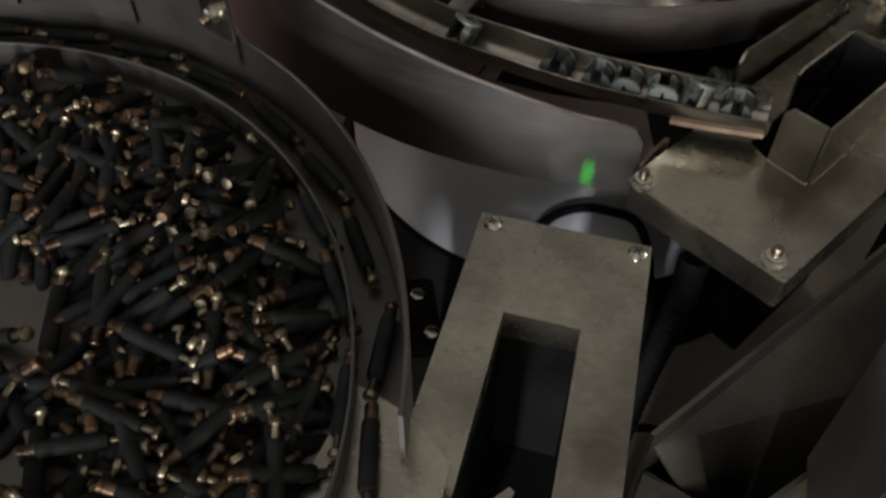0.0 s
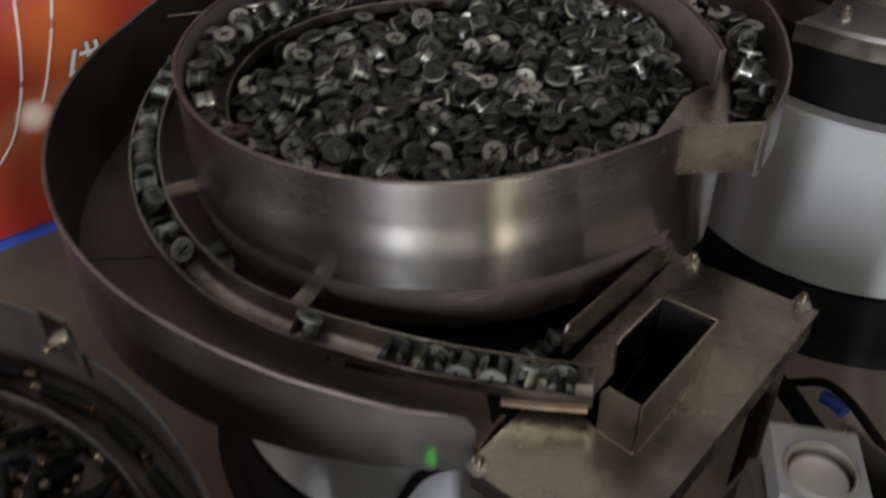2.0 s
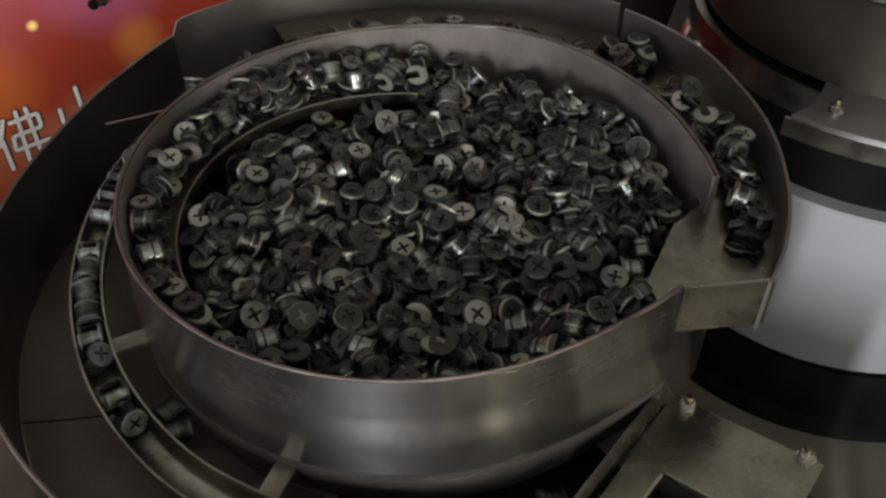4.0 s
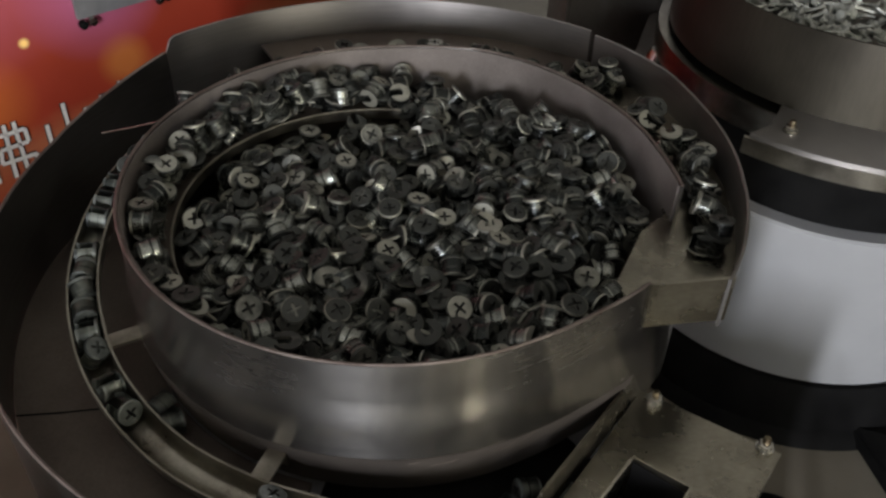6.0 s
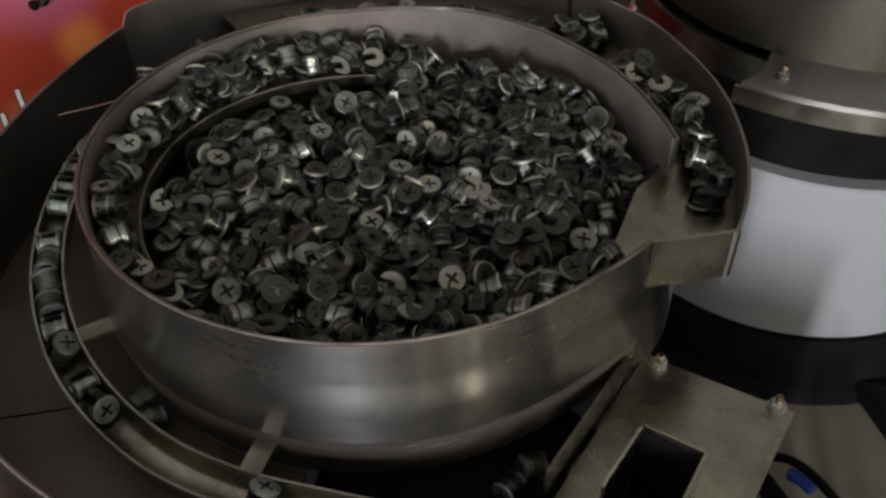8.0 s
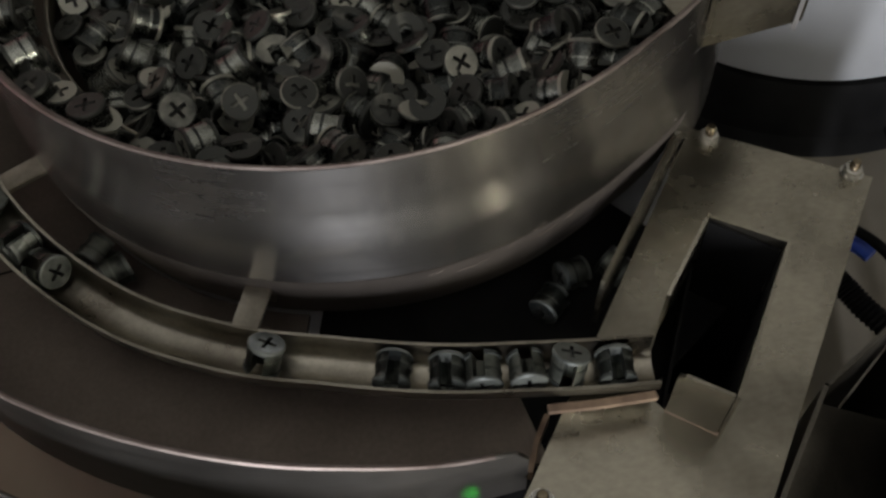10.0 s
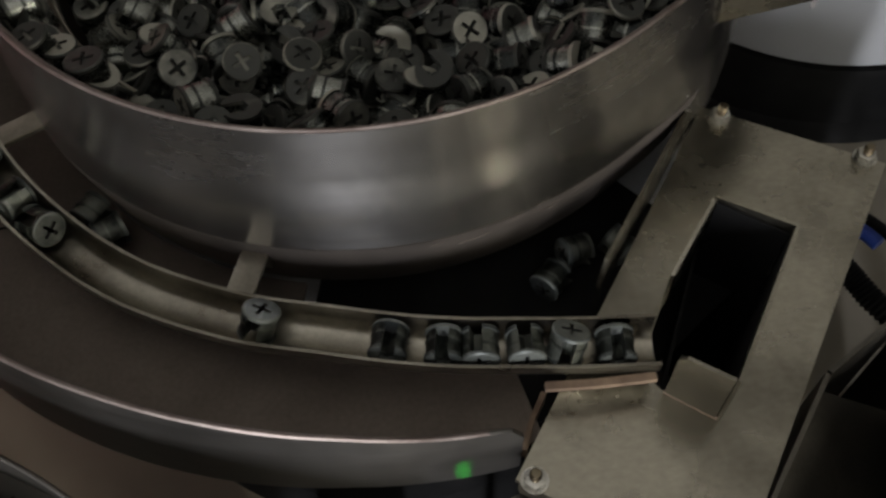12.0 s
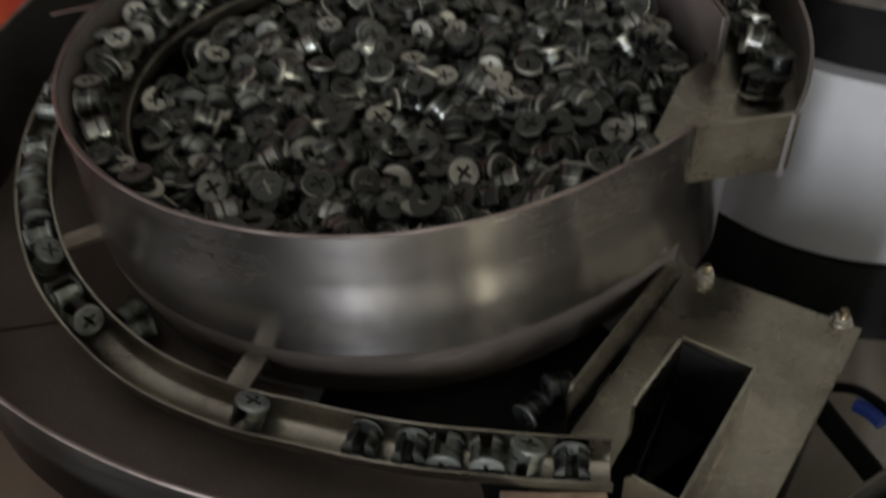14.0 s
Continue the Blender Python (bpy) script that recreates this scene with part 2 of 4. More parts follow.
def strip(points, z0, z1, thick=0.0014):
    """A thin upright sheet along a plan line; z1 may be a list."""
    P = [Vector((x, y, 0)) for x, y in points]
    tops = z1 if isinstance(z1, (list, tuple)) else [z1] * len(P)
    rows = []
    for i, p in enumerate(P):
        d = (P[min(i + 1, len(P) - 1)] - P[max(i - 1, 0)]).normalized()
        s = Vector((-d.y, d.x, 0)) * thick / 2
        rows.append([(p - s) + Vector((0, 0, z0)), (p + s) + Vector((0, 0, z0)), (p + s) + Vector((0, 0, tops[i])), (p - s) + Vector((0, 0, tops[i]))])
    return skin(bmesh.new(), rows)


def tube(points, radius, seg=10, ridges=0.0):
    rows = []
    P = [Vector(p) for p in points]
    up = Vector((0, 0, 1))
    for i, p in enumerate(P):
        d = (P[min(i + 1, len(P) - 1)] - P[max(i - 1, 0)]).normalized()
        s = d.cross(up if abs(d.z) < 0.95 else Vector((1, 0, 0))).normalized()
        u = s.cross(d)
        r = radius + (ridges if i % 2 else 0)
        rows.append([p + (s * math.cos(2 * math.pi * k / seg) + u * math.sin(2 * math.pi * k / seg)) * r for k in range(seg)])
    return skin(bmesh.new(), rows)


def spline(points, n=40):
    P = [np.array(p, float) for p in points]
    P = [2 * P[0] - P[1]] + P + [2 * P[-1] - P[-2]]
    out = []
    for i in range(1, len(P) - 2):
        for k in range(n):
            t = k / n
            a, b, c, d = P[i - 1], P[i], P[i + 1], P[i + 2]
            out.append(0.5 * (2 * b + (c - a) * t + (2 * a - 5 * b + 4 * c - d) * t * t + (3 * b - a - 3 * c + d) * t ** 3))
    out.append(P[-2])
    return out


# ---- the hall and the table ----
def hall():
    bm = prism([(-4, -4), (4, -4), (4, 4), (-4, 4)], -0.12, 0)
    solid("floor", bm, CONCRETE, "grey concrete hall floor", "floor", kind="structure")
    for nm, pts in (("wall_north", [(-4, 4), (4, 4), (4, 4.1), (-4, 4.1)]), ("wall_south", [(-4, -4.1), (4, -4.1), (4, -4), (-4, -4)]),
                    ("wall_east", [(4, -4.1), (4.1, -4.1), (4.1, 4.1), (4, 4.1)]), ("wall_west", [(-4.1, -4.1), (-4, -4.1), (-4, 4.1), (-4.1, 4.1)])):
        solid(nm, prism(pts, 0, 3.2), ROOM, "plain unseen hall wall, pale to bounce light", "wall", kind="structure")
    solid("ceiling", prism([(-4.1, -4.1), (4.1, -4.1), (4.1, 4.1), (-4.1, 4.1)], 3.2, 3.3), ROOM, "plain unseen hall ceiling, pale to bounce light", "ceiling", kind="structure")
    t = thing("work_table", "tan work table carrying the feeder bowls", "table")
    part("tabletop", prism([(-0.62, -0.85), (0.85, -0.85), (0.85, 0.75), (-0.62, 0.75)], 0.64, 0.675, 0.003), TABLE, t)
    for x, y in ((-0.56, -0.79), (0.79, -0.79), (0.79, 0.69), (-0.56, 0.69)):
        part("leg", prism([(x - 0.03, y - 0.03), (x + 0.03, y - 0.03), (x + 0.03, y + 0.03), (x - 0.03, y + 0.03)], 0, 0.64, 0.002), DARKSTEEL, t)


hall()

# ---- the cam feeder: bowl, spiral tray, rail ----
PI_R = 0.1575
feeder = thing("cam_feeder_bowl", "brushed steel vibratory feeder bowl with a spiral tray around it", "feeder bowl")

inner_r = table_of([(40, 0.1635), (60, 0.1645), (74, 0.1655), (84, 0.1575), (300, 0.1575), (312, 0.159), (325, 0.166)])


def low(a):
    return 0.899


WALL_R = table_of([(-3, 0.1690), (10, 0.1645), (35, 0.1620), (60, 0.1640), (72, 0.1640), (84, 0.1585), (96, 0.1565), (140, 0.1560), (200, 0.1580), (300, 0.1578), (312, 0.1595), (325, 0.166)])
# wall bent to gather the highlight at mid-height: foot 2 mm further out than rim
HIGHLIGHT_DISH = lambda z: 0.0019 * (0.5 + 0.5 * math.cos(math.pi * min(1.0, max(0.0, (z - 0.954) / 0.023))))
ZS = [0.9345] + [0.954 + 0.023 * k / 12 for k in range(13)] + [0.984, 0.992, 0.9995]
rows, skirt = [], []
for i in range(191):
    a = -3 + 328 * i / 190
    r, t = WALL_R(a), 0.0009
    lo = 0.9345 if a > 84 else 0.95
    zs = [max(z, lo + 0.0001 * k) for k, z in enumerate(ZS)]
    rows.append([polar(r + t + HIGHLIGHT_DISH(z), a, z) for z in zs] + [polar(r - t, a, 0.9995), polar(r - t, a, lo)])
    if a > 84:
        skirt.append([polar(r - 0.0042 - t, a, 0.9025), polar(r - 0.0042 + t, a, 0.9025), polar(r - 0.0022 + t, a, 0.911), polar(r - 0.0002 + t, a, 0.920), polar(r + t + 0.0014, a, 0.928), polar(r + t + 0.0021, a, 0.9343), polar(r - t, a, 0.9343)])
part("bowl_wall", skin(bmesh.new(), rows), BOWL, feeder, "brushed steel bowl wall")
part("bowl_skirt", skin(bmesh.new(), skirt), SKIRT, feeder, "foot of the bowl wall, brown tray reflection put into its colour")
part("worn_rim", arc_wall(-3, 325, WALL_R, lambda a: 0.9996, lambda a: 1.0006, 0.0021, 190), WORNRIM, feeder, "reddish worn rim edge")
for a0, z0, a1, z1 in ((-80, 0.9272, -75, 0.9290), (-68, 0.9290, -64, 0.9303), (-72, 0.9315, -66, 0.9360), (-62, 0.9300, -58, 0.9345), (-84, 0.9300, -82, 0.9310)):
    rr = WALL_R(a0 % 360) + 0.00084 + HIGHLIGHT_DISH(z0)
    part("scratch", tube([polar(rr, a0 + (a1 - a0) * k / 4, z0 + (z1 - z0) * k / 4 + 0.0004 * math.sin(k * 2)) for k in range(5)], 0.00013, 6), FLOOR, feeder)
part("inner_lining", arc_wall(-2.5, 324.5, lambda a: WALL_R(a) - 0.0016, lambda a: 0.951, lambda a: 0.9990, 0.0010, 160), LINING, feeder, "rubbed dull inner face of the bowl")
bm = arc_wall(52, 84, table_of([(52, 0.176), (84, 0.1605)]), lambda a: 0.965, table_of([(52, 0.985), (84, 0.997)]), 0.0016, 24)
part("guide_strip", bm, WALL, feeder)
bm = arc_wall(-37, 80, table_of([(-37, 0.1655), (-28, 0.171), (-20, 0.1755), (0, 0.1765), (60, 0.172)]), low, lambda a: 0.9695, 0.0018, 60)
part("lower_wall", bm, BOWL, feeder)
OUT_R = table_of([(-27, 0.200), (-12, 0.2035), (0, 0.2065), (11, 0.2115), (25, 0.218), (36, 0.2265), (52, 0.2315)])
bm = arc_wall(-27, 53, OUT_R, lambda a: 0.967, lambda a: 1.0, 0.0018, 60)
part("outer_track_wall", bm, WALL, feeder)
# end flap that closes the track
bm = strip([(0.1372, -0.0958), (0.1815, -0.0882)], 0.970, 0.9995, 0.0018)
part("end_flap", bm, PLATE, feeder, "bright bent steel end flap")
# track floor
bm = bmesh.new()
ring = [polar(OUT_R(a), a, 0.9725) for a in range(-26, 54, 4)]
ring += [polar(0.165, a, 0.9725) for a in range(52, -1, -4)] + [(0.150, -0.016, 0.9725), (0.1485, -0.0169, 0.9725), (0.1275, -0.064, 0.9725), (0.1355, -0.0945, 0.9725)]
prism([(p[0], p[1]) for p in ring], 0.9700, 0.9725, 0, bm)
part("track_floor", bm, PLATE, feeder)
# inner climbing ledge
LEDGE_C, LEDGE_R = (-0.012, -0.010), 0.119
ledge_z = table_of([(86, 0.9735), (160, 0.9725), (232, 0.9665)])
rows = []
for i in range(81):
    a = 86 + (230 - 86) * i / 80
    z = ledge_z(a)
    d = Vector((math.cos(radians(a)), math.sin(radians(a)), 0))
    p = Vector((*LEDGE_C, 0))
    far = -(p @ d) + math.sqrt((p @ d) ** 2 - p.length_squared + 0.1545 ** 2)
    rows.append([p + d * LEDGE_R + Vector((0, 0, z - 0.003)), p + d * LEDGE_R + Vector((0, 0, z)), p + d * far + Vector((0, 0, z - 0.001)), p + d * far + Vector((0, 0, z - 0.004))])
part("climbing_ledge", skin(bmesh.new(), rows), FLOOR, feeder)
part("ledge_lip", arc_wall(85.5, 230.5, lambda a: LEDGE_R - 0.0008, lambda a: ledge_z(a) - 0.0050, lambda a: ledge_z(a) + 0.0026, 0.0015, 90, LEDGE_C), RAIL, feeder, "thin worn lip of the climbing ledge")
bm = turned([(0.0, 0.925), (0.156, 0.925), (0.156, 0.9275), (0.0, 0.9285)], 64)
part("bowl_floor", bm, FLOOR, feeder)

# spiral tray floor, with the gap where pieces fall back
rows = []
for i in range(141):
    a = -262 + (262 - 103) * i / 140
    rows.append([polar(0.155, a, 0.897), polar(0.2362, a, 0.897), polar(0.2362, a, 0.9), polar(0.155, a, 0.9)])
part("tray_floor", skin(bmesh.new(), rows), FLOOR, feeder, "brownish worn steel tray floor")
rows = []
for i in range(25):
    a = -103 + 36 * i / 24
    out = 0.235
    rows.append([polar(0.1870 + max(0, a + 103) * 0.0002, a, 0.897), polar(out, a, 0.897), polar(out, a, 0.9), polar(0.1870 + max(0, a + 103) * 0.0002, a, 0.9)])
    if a > -78:
        break
part("tray_floor_end", skin(bmesh.new(), rows), FLOOR, feeder)
# Added black sheet: the shadow in the gap is put into its colour.
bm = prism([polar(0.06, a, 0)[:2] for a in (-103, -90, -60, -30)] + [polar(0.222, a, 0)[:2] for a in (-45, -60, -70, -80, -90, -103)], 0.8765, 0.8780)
part("catch_pan", bm, RUBBERSHADE, feeder)
part("seam", tube([(-0.208, -0.113, 0.9001), (-0.185, -0.110, 0.9002), (-0.163, -0.106, 0.9001)], 0.0005, 6), RUBBERSHADE, feeder, "dark seam in the tray floor")
# outer wall with its rising rim
rim_z = table_of([(-221.5, 0.988), (-210, 0.979), (-195, 0.970), (-180, 0.967), (-165, 0.963), (-150, 0.960), (-128, 0.9555), (-115, 0.950), (-105, 0.9435), (-96, 0.9365), (-86, 0.9285), (-80, 0.926)])
bm = arc_wall(-221.5, -80, table_of([(-160, 0.2400), (-130, 0.2390), (-110, 0.2368), (-95, 0.2358), (-80, 0.2378)]), lambda a: 0.888, rim_z, 0.0018, 140, round_end=-0.008)
part("outer_wall", bm, DIMSTEEL, feeder, "dull steel outer wall")
OW_R = table_of([(-160, 0.2400), (-130, 0.2390), (-110, 0.2368), (-95, 0.2358), (-80, 0.2378)])
part("worn_rim", arc_wall(-221, -83, OW_R, lambda a: rim_z(a) + 0.0001, lambda a: rim_z(a) + 0.0009, 0.0021, 120), WORNRIM, feeder, "reddish worn rim edge")
bm = arc_wall(-305, -221.6, lambda a: 0.2400, lambda a: 0.888, table_of([(-305, 0.998), (-260, 1.0), (-221.6, 0.9985)]), 0.0018, 80, round_end=-0.010)
part("outer_wall_back", bm, WALL, feeder)

# the rail
rail_pts = [polar(0.1866, 150, 0.968), polar(0.1866, 165, 0.962), polar(0.1866, 180, 0.955), polar(0.1875, 195, 0.946), polar(0.1875, 210, 0.937), polar(0.1866, 223, 0.930),
            polar(0.1866, 237, 0.926), polar(0.1872, 251, 0.925), polar(0.1890, 262, 0.9245), (0.0, -0.194, 0.924), (0.022, -0.1985, 0.924), (0.045, -0.2015, 0.924), (0.070, -0.2045, 0.924), (0.0955, -0.2065, 0.924)]
RPATH = [Vector(p) for p in spline(rail_pts, 10)]


def rail_frame(i):
    d = (RPATH[min(i + 1, len(RPATH) - 1)] - RPATH[max(i - 1, 0)]).normalized()
    s = Vector((d.y, -d.x, 0)).normalized()
    return d, s, s.cross(d)


prof = [(-0.0084, 0.0020), (-0.0083, -0.0040), (-0.0074, -0.0078), (-0.0050, -0.0104), (-0.0015, -0.0115), (0.0020, -0.0114), (0.0055, -0.0098), (0.0076, -0.0068), (0.0082, -0.0015),
        (0.0094, -0.0015), (0.0090, -0.0075), (0.0066, -0.0110), (0.0020, -0.0128), (-0.0020, -0.0129), (-0.0060, -0.0118), (-0.0086, -0.0085), (-0.0096, -0.0040), (-0.0096, 0.0020)]
rows = []
for i, p in enumerate(RPATH):
    d, s, u = rail_frame(i)
    rows.append([p + s * x + Vector((0, 0, z)) for x, z in prof])
rail = part("rail", skin(bmesh.new(), rows), RAIL, feeder, "polished steel guide rail with worn edges")


def bracket(a, r0, r1, z, w=0.011):
    m = pose(*polar((r0 + r1) / 2, a, z), 0, 0, a)
    h = (r1 - r0) / 2
    bm = prism([(-h, -w / 2), (h, -w / 2), (h, w / 2), (-h, w / 2)], -0.0012, 0.0012, 0.0004)
    prism([(-h, -w / 2), (-h + 0.002, -w / 2), (-h + 0.002, w / 2), (-h, w / 2)], -0.008, -0.0013, 0, bm)
    part("bracket", bm, RAIL, feeder, "small welded steel bracket", m)


bracket(-150.5, 0.1585, 0.1795, 0.936)
bracket(-108.5, 0.1585, 0.1785, 0.9262)
bm = strip([(0.052, -0.2175), (0.070, -0.2185), (0.0925, -0.2185)], 0.9170, 0.9195, 0.003)
part("weld_strip", bm, RUST, feeder, "rusty welded strip under the rail end")
bm = strip([(0.0535, -0.213), (0.0475, -0.2225), (0.0425, -0.2345)], 0.896, 0.9035, 0.002)
part("tray_lip", bm, RUST, feeder, "rust-edged end lip of the tray")

# vibrator base under the bowl


def vibrator_base(c, label, low_edge, top):
    b = thing("vibrator_base", label, "feeder base", pose(c[0], c[1], 0.675))
    e = low_edge
    part("drum", turned([(0.0, e), (0.1645, e), (0.1665, e + 0.002), (0.1665, top - 0.002), (0.1645, top), (0.0, top)], 96), WHITE, b, "white painted drum")
    part("foot_ring", turned([(0.0, 0.0), (0.190, 0.0), (0.188, 0.006), (0.180, 0.012), (0.174, e - 0.006), (0.170, e - 0.0003), (0.0, e - 0.0003)], 96), RUBBERSHADE, b, "black rubber foot ring")
    return b


vibrator_base((0.0, 0.0), "white round vibrator base under the cam feeder bowl", 0.049, 0.200)
part("hub", turned([(0.0, 0.8752), (0.12, 0.8752), (0.12, 0.8975), (0.0, 0.898)], 48), DARKSTEEL, feeder)


# ---- hexagon bolts ----
def bolt_mesh():
    bm = turned([(0.0, 0.0), (0.0052, 0.0), (0.0052, 0.0008), (0.0, 0.0009)], 20)
    return put("washer", bm, CHROME), put("nut", turned([(0.0, 0.0009), (0.0040, 0.0009), (0.0043, 0.0014), (0.0043, 0.0040), (0.0036, 0.0044), (0.0, 0.0044)], 6), CHROME), \
        put("stud", turned([(0.0, 0.004), (0.0023, 0.004), (0.0020, 0.0046), (0.0023, 0.0052), (0.0020, 0.0058), (0.0023, 0.0064), (0.0020, 0.0070), (0.0023, 0.0076), (0.0018, 0.0086), (0.0, 0.0088)], 12), PALEBRASS)


BOLT = bolt_mesh()


def bolt(parent, at):
    w = part("bolt", BOLT[1], None, parent, "hexagon nut on a threaded stud", at)
    part("washer", BOLT[0], None, w)
    part("stud", BOLT[2], None, w)


# ---- discharge chute of the cam feeder ----
chute = thing("discharge_chute", "bolted steel chute box with an open funnel at the rail end", "chute")
PB, PR, PF, PL = (0.1495, -0.0825), (0.2200, -0.1255), (0.1035, -0.2905), (0.0375, -0.2455)
HB, HR, HF, HL = (0.1303, -0.1520), (0.1552, -0.1722), (0.1148, -0.2318), (0.0975, -0.2185)
part("cover_plate", holed_plate([PB, PR, PF, PL], [HB, HR, HF, HL, (0.0905, -0.2085), (0.1055, -0.1835)], 0.9025, 0.9045), PLATE, chute, "stained steel cover plate")


def inset(p, q, d):
    return (p[0] + (q[0] - p[0]) * d, p[1] + (q[1] - p[1]) * d)


MID = ((PB[0] + PF[0]) / 2, (PB[1] + PF[1]) / 2)
IB, IR, IF, IL = [inset(p, MID, 0.03) for p in (PB, PR, PF, PL)]
for a, b in ((IL, IF), (IF, IR), (IR, IB), (IB, IL)):
    part("side_skirt", strip([a, b], 0.886, 0.9023, 0.0016), PLATE, chute)
HM = (0.1070, -0.1810)
part("funnel_wall", strip([HB, HR], 0.9, [0.9325, 0.9365], 0.0014), PLATE, chute)
part("funnel_wall", strip([inset(HR, HF, 0.01), HF], 0.9, [0.9365, 0.9370], 0.0014), PLATE, chute)
part("funnel_wall", strip([inset(HF, HL, 0.05), inset(HF, HL, 0.85), inset(HF, HL, 0.97)], 0.9, [0.9370, 0.9360, 0.9325], 0.0014), PLATE, chute)
# Dark tubes hold the rusty seam and the shadow crease in one colour.
for a, b in ((HF, HL), (HR, HF)):
    part("weld_seam", tube([(*inset(a, b, 0.02 + 0.96 * k / 9), 0.9048 + 0.0003 * math.sin(k * 2.3)) for k in range(10)], 0.0009, 6), RUST, chute, "rusty weld seam with the shadow crease of the funnel foot")
part("funnel_wall", strip([inset(HB, HM, 0.02), inset(HB, HM, 0.9), HM], 0.9, [0.9315, 0.9270, 0.9245], 0.0014), PLATE, chute)
# Shaft walls and floor coloured black: the shade of the depth.
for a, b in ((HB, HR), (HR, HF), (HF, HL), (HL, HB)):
    part("shaft_wall", strip([inset(a, b, 0.01), inset(a, b, 0.985)], 0.78, 0.8995, 0.0014), RUBBERSHADE, chute)
CEN = ((HB[0] + HF[0]) / 2, (HB[1] + HF[1]) / 2)
LB, LR, LF, LL = [inset(q, CEN, 0.045) for q in (HB, HR, HF, HL)]
# Added black sheets stand in for shade on the funnel's inner faces.
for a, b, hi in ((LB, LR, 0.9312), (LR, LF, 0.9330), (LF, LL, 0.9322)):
    part("lining", strip([inset(a, b, 0.02), inset(a, b, 0.97)], 0.9, hi, 0.001), RUBBERSHADE, chute, "black sheet standing in for shade inside the funnel")
part("funnel_floor", prism([HB, HR, HF, HL], 0.776, 0.7795), RUBBERSHADE, chute)
part("baffle", strip([(0.0805, -0.1765), (0.0830, -0.1725), (0.131, -0.105), (0.139, -0.094)], 0.9, [0.921, 0.928, 0.9265, 0.918], 0.0016), PLATE, chute, "upright steel baffle sheet")
for x, y in ((0.1558, -0.0905), (0.2115, -0.1218), (0.0995, -0.2795), (0.0441, -0.2468)):
    bolt(chute, pose(x, y, 0.9047, 0, 0, 20))
for x, y in ((0.155, -0.115), (0.2, -0.14)):
    part("post", turned([(0, 0.675), (0.006, 0.675), (0.006, 0.9010), (0, 0.9012)], 16, (x, y)), DARKSTEEL, chute)

# ---- the bolt feeder: bowl with black sleeved bolts ----
B1, B1R = (-0.2535, -0.4215), 0.2290
bowl = thing("bolt_feeder_bowl", "steel feeder bowl full of black sleeved connecting bolts", "feeder bowl")
part("bowl_wall", arc_wall(6.5, 325, lambda a: B1R, lambda a: 0.84, lambda a: 0.930, 0.0018, 160, B1), DIMSTEEL, bowl)
part("track_lip", arc_wall(0, 360, lambda a: 0.1955, lambda a: 0.888, lambda a: 0.9135, 0.0016, 140, (-0.2400, -0.4190), True), DIMSTEEL, bowl)
part("track_floor", turned([(0.17, 0.897), (0.2282, 0.897), (0.2282, 0.9), (0.17, 0.8985)], 96, B1), DIMSTEEL, bowl)
part("bowl_floor", turned([(0.0, 0.870), (0.2, 0.870), (0.2, 0.873), (0.0, 0.876)], 96, B1), PLATE, bowl)
part("under_body", turned([(0.0, 0.675), (0.12, 0.675), (0.13, 0.69), (0.13, 0.80), (0.21, 0.839), (0.0, 0.8395)], 64, B1), RUBBERSHADE, bowl)
for a0, a1, hi in ((63, 79, 0.951), (80, 96, 0.953), (97, 120, 0.949)):
    part("guard_strip", arc_wall(a0, a1, lambda a: B1R - 0.003, lambda a: 0.915, lambda a: hi, 0.0014, 20, B1), DIMSTEEL, bowl)
for a in (64.5, 80.5):
    p = polar(B1R - 0.0062, a, 0.946, B1)
    t = part("clamp_tab", prism([(-0.0008, -0.010), (0.0008, -0.010), (0.0008, 0.010), (-0.0008, 0.010)], -0.014, 0.014, 0.0003), PLATE, bowl, "bent clamp tab with a bolt", pose(*p, 0, 0, a))
    b = part("bolt", BOLT[1], None, t, "", pose(-0.001, 0, -0.002, 0, -90, 0))
    part("stud", BOLT[2], None, b)
    part("washer", BOLT[0], None, b)

# ---- its outlet plate ----
outlet = thing("outlet_plate", "flat steel outlet plate with a long window", "outlet plate")
part("plate", holed_plate([(-0.0235, -0.2625), (0.0530, -0.2665), (0.0500, -0.4500), (-0.0520, -0.4500), (-0.0300, -0.3780)],
                          [(-0.0050, -0.3160), (0.0285, -0.3180), (0.0270, -0.4100), (-0.0085, -0.4000)], 0.8850, 0.8870), PLATE, outlet)
for a, b in (((-0.0050, -0.3160), (0.0285, -0.3180)), ((0.0285, -0.3180), (0.0270, -0.41)), ((-0.0050, -0.3160), (-0.0085, -0.40))):
    part("window_wall", strip([a, b], 0.872, 0.8885, 0.0014), PLATE, outlet)
    # Black here is the shade down the window shaft.
    part("shaft_wall", strip([a, b], 0.78, 0.8718, 0.0014), RUBBERSHADE, outlet)
part("window_floor", prism([(-0.009, -0.316), (0.029, -0.316), (0.029, -0.41), (-0.009, -0.41)], 0.777, 0.7798), RUBBERSHADE, outlet)
part("ramp", prism([(-0.0500, -0.3700), (-0.0285, -0.3780), (-0.0095, -0.3935), (-0.0105, -0.4490), (-0.0640, -0.4490)], 0.8985, 0.9003), PLATE, outlet, "bare steel ramp off the bowl track")
part("guide_tab", prism([(-0.0085, -0.4150), (0.0115, -0.3925), (0.0135, -0.3940), (0.0085, -0.4150)], 0.8880, 0.8895), PLATE, outlet, "pointed steel guide tab")
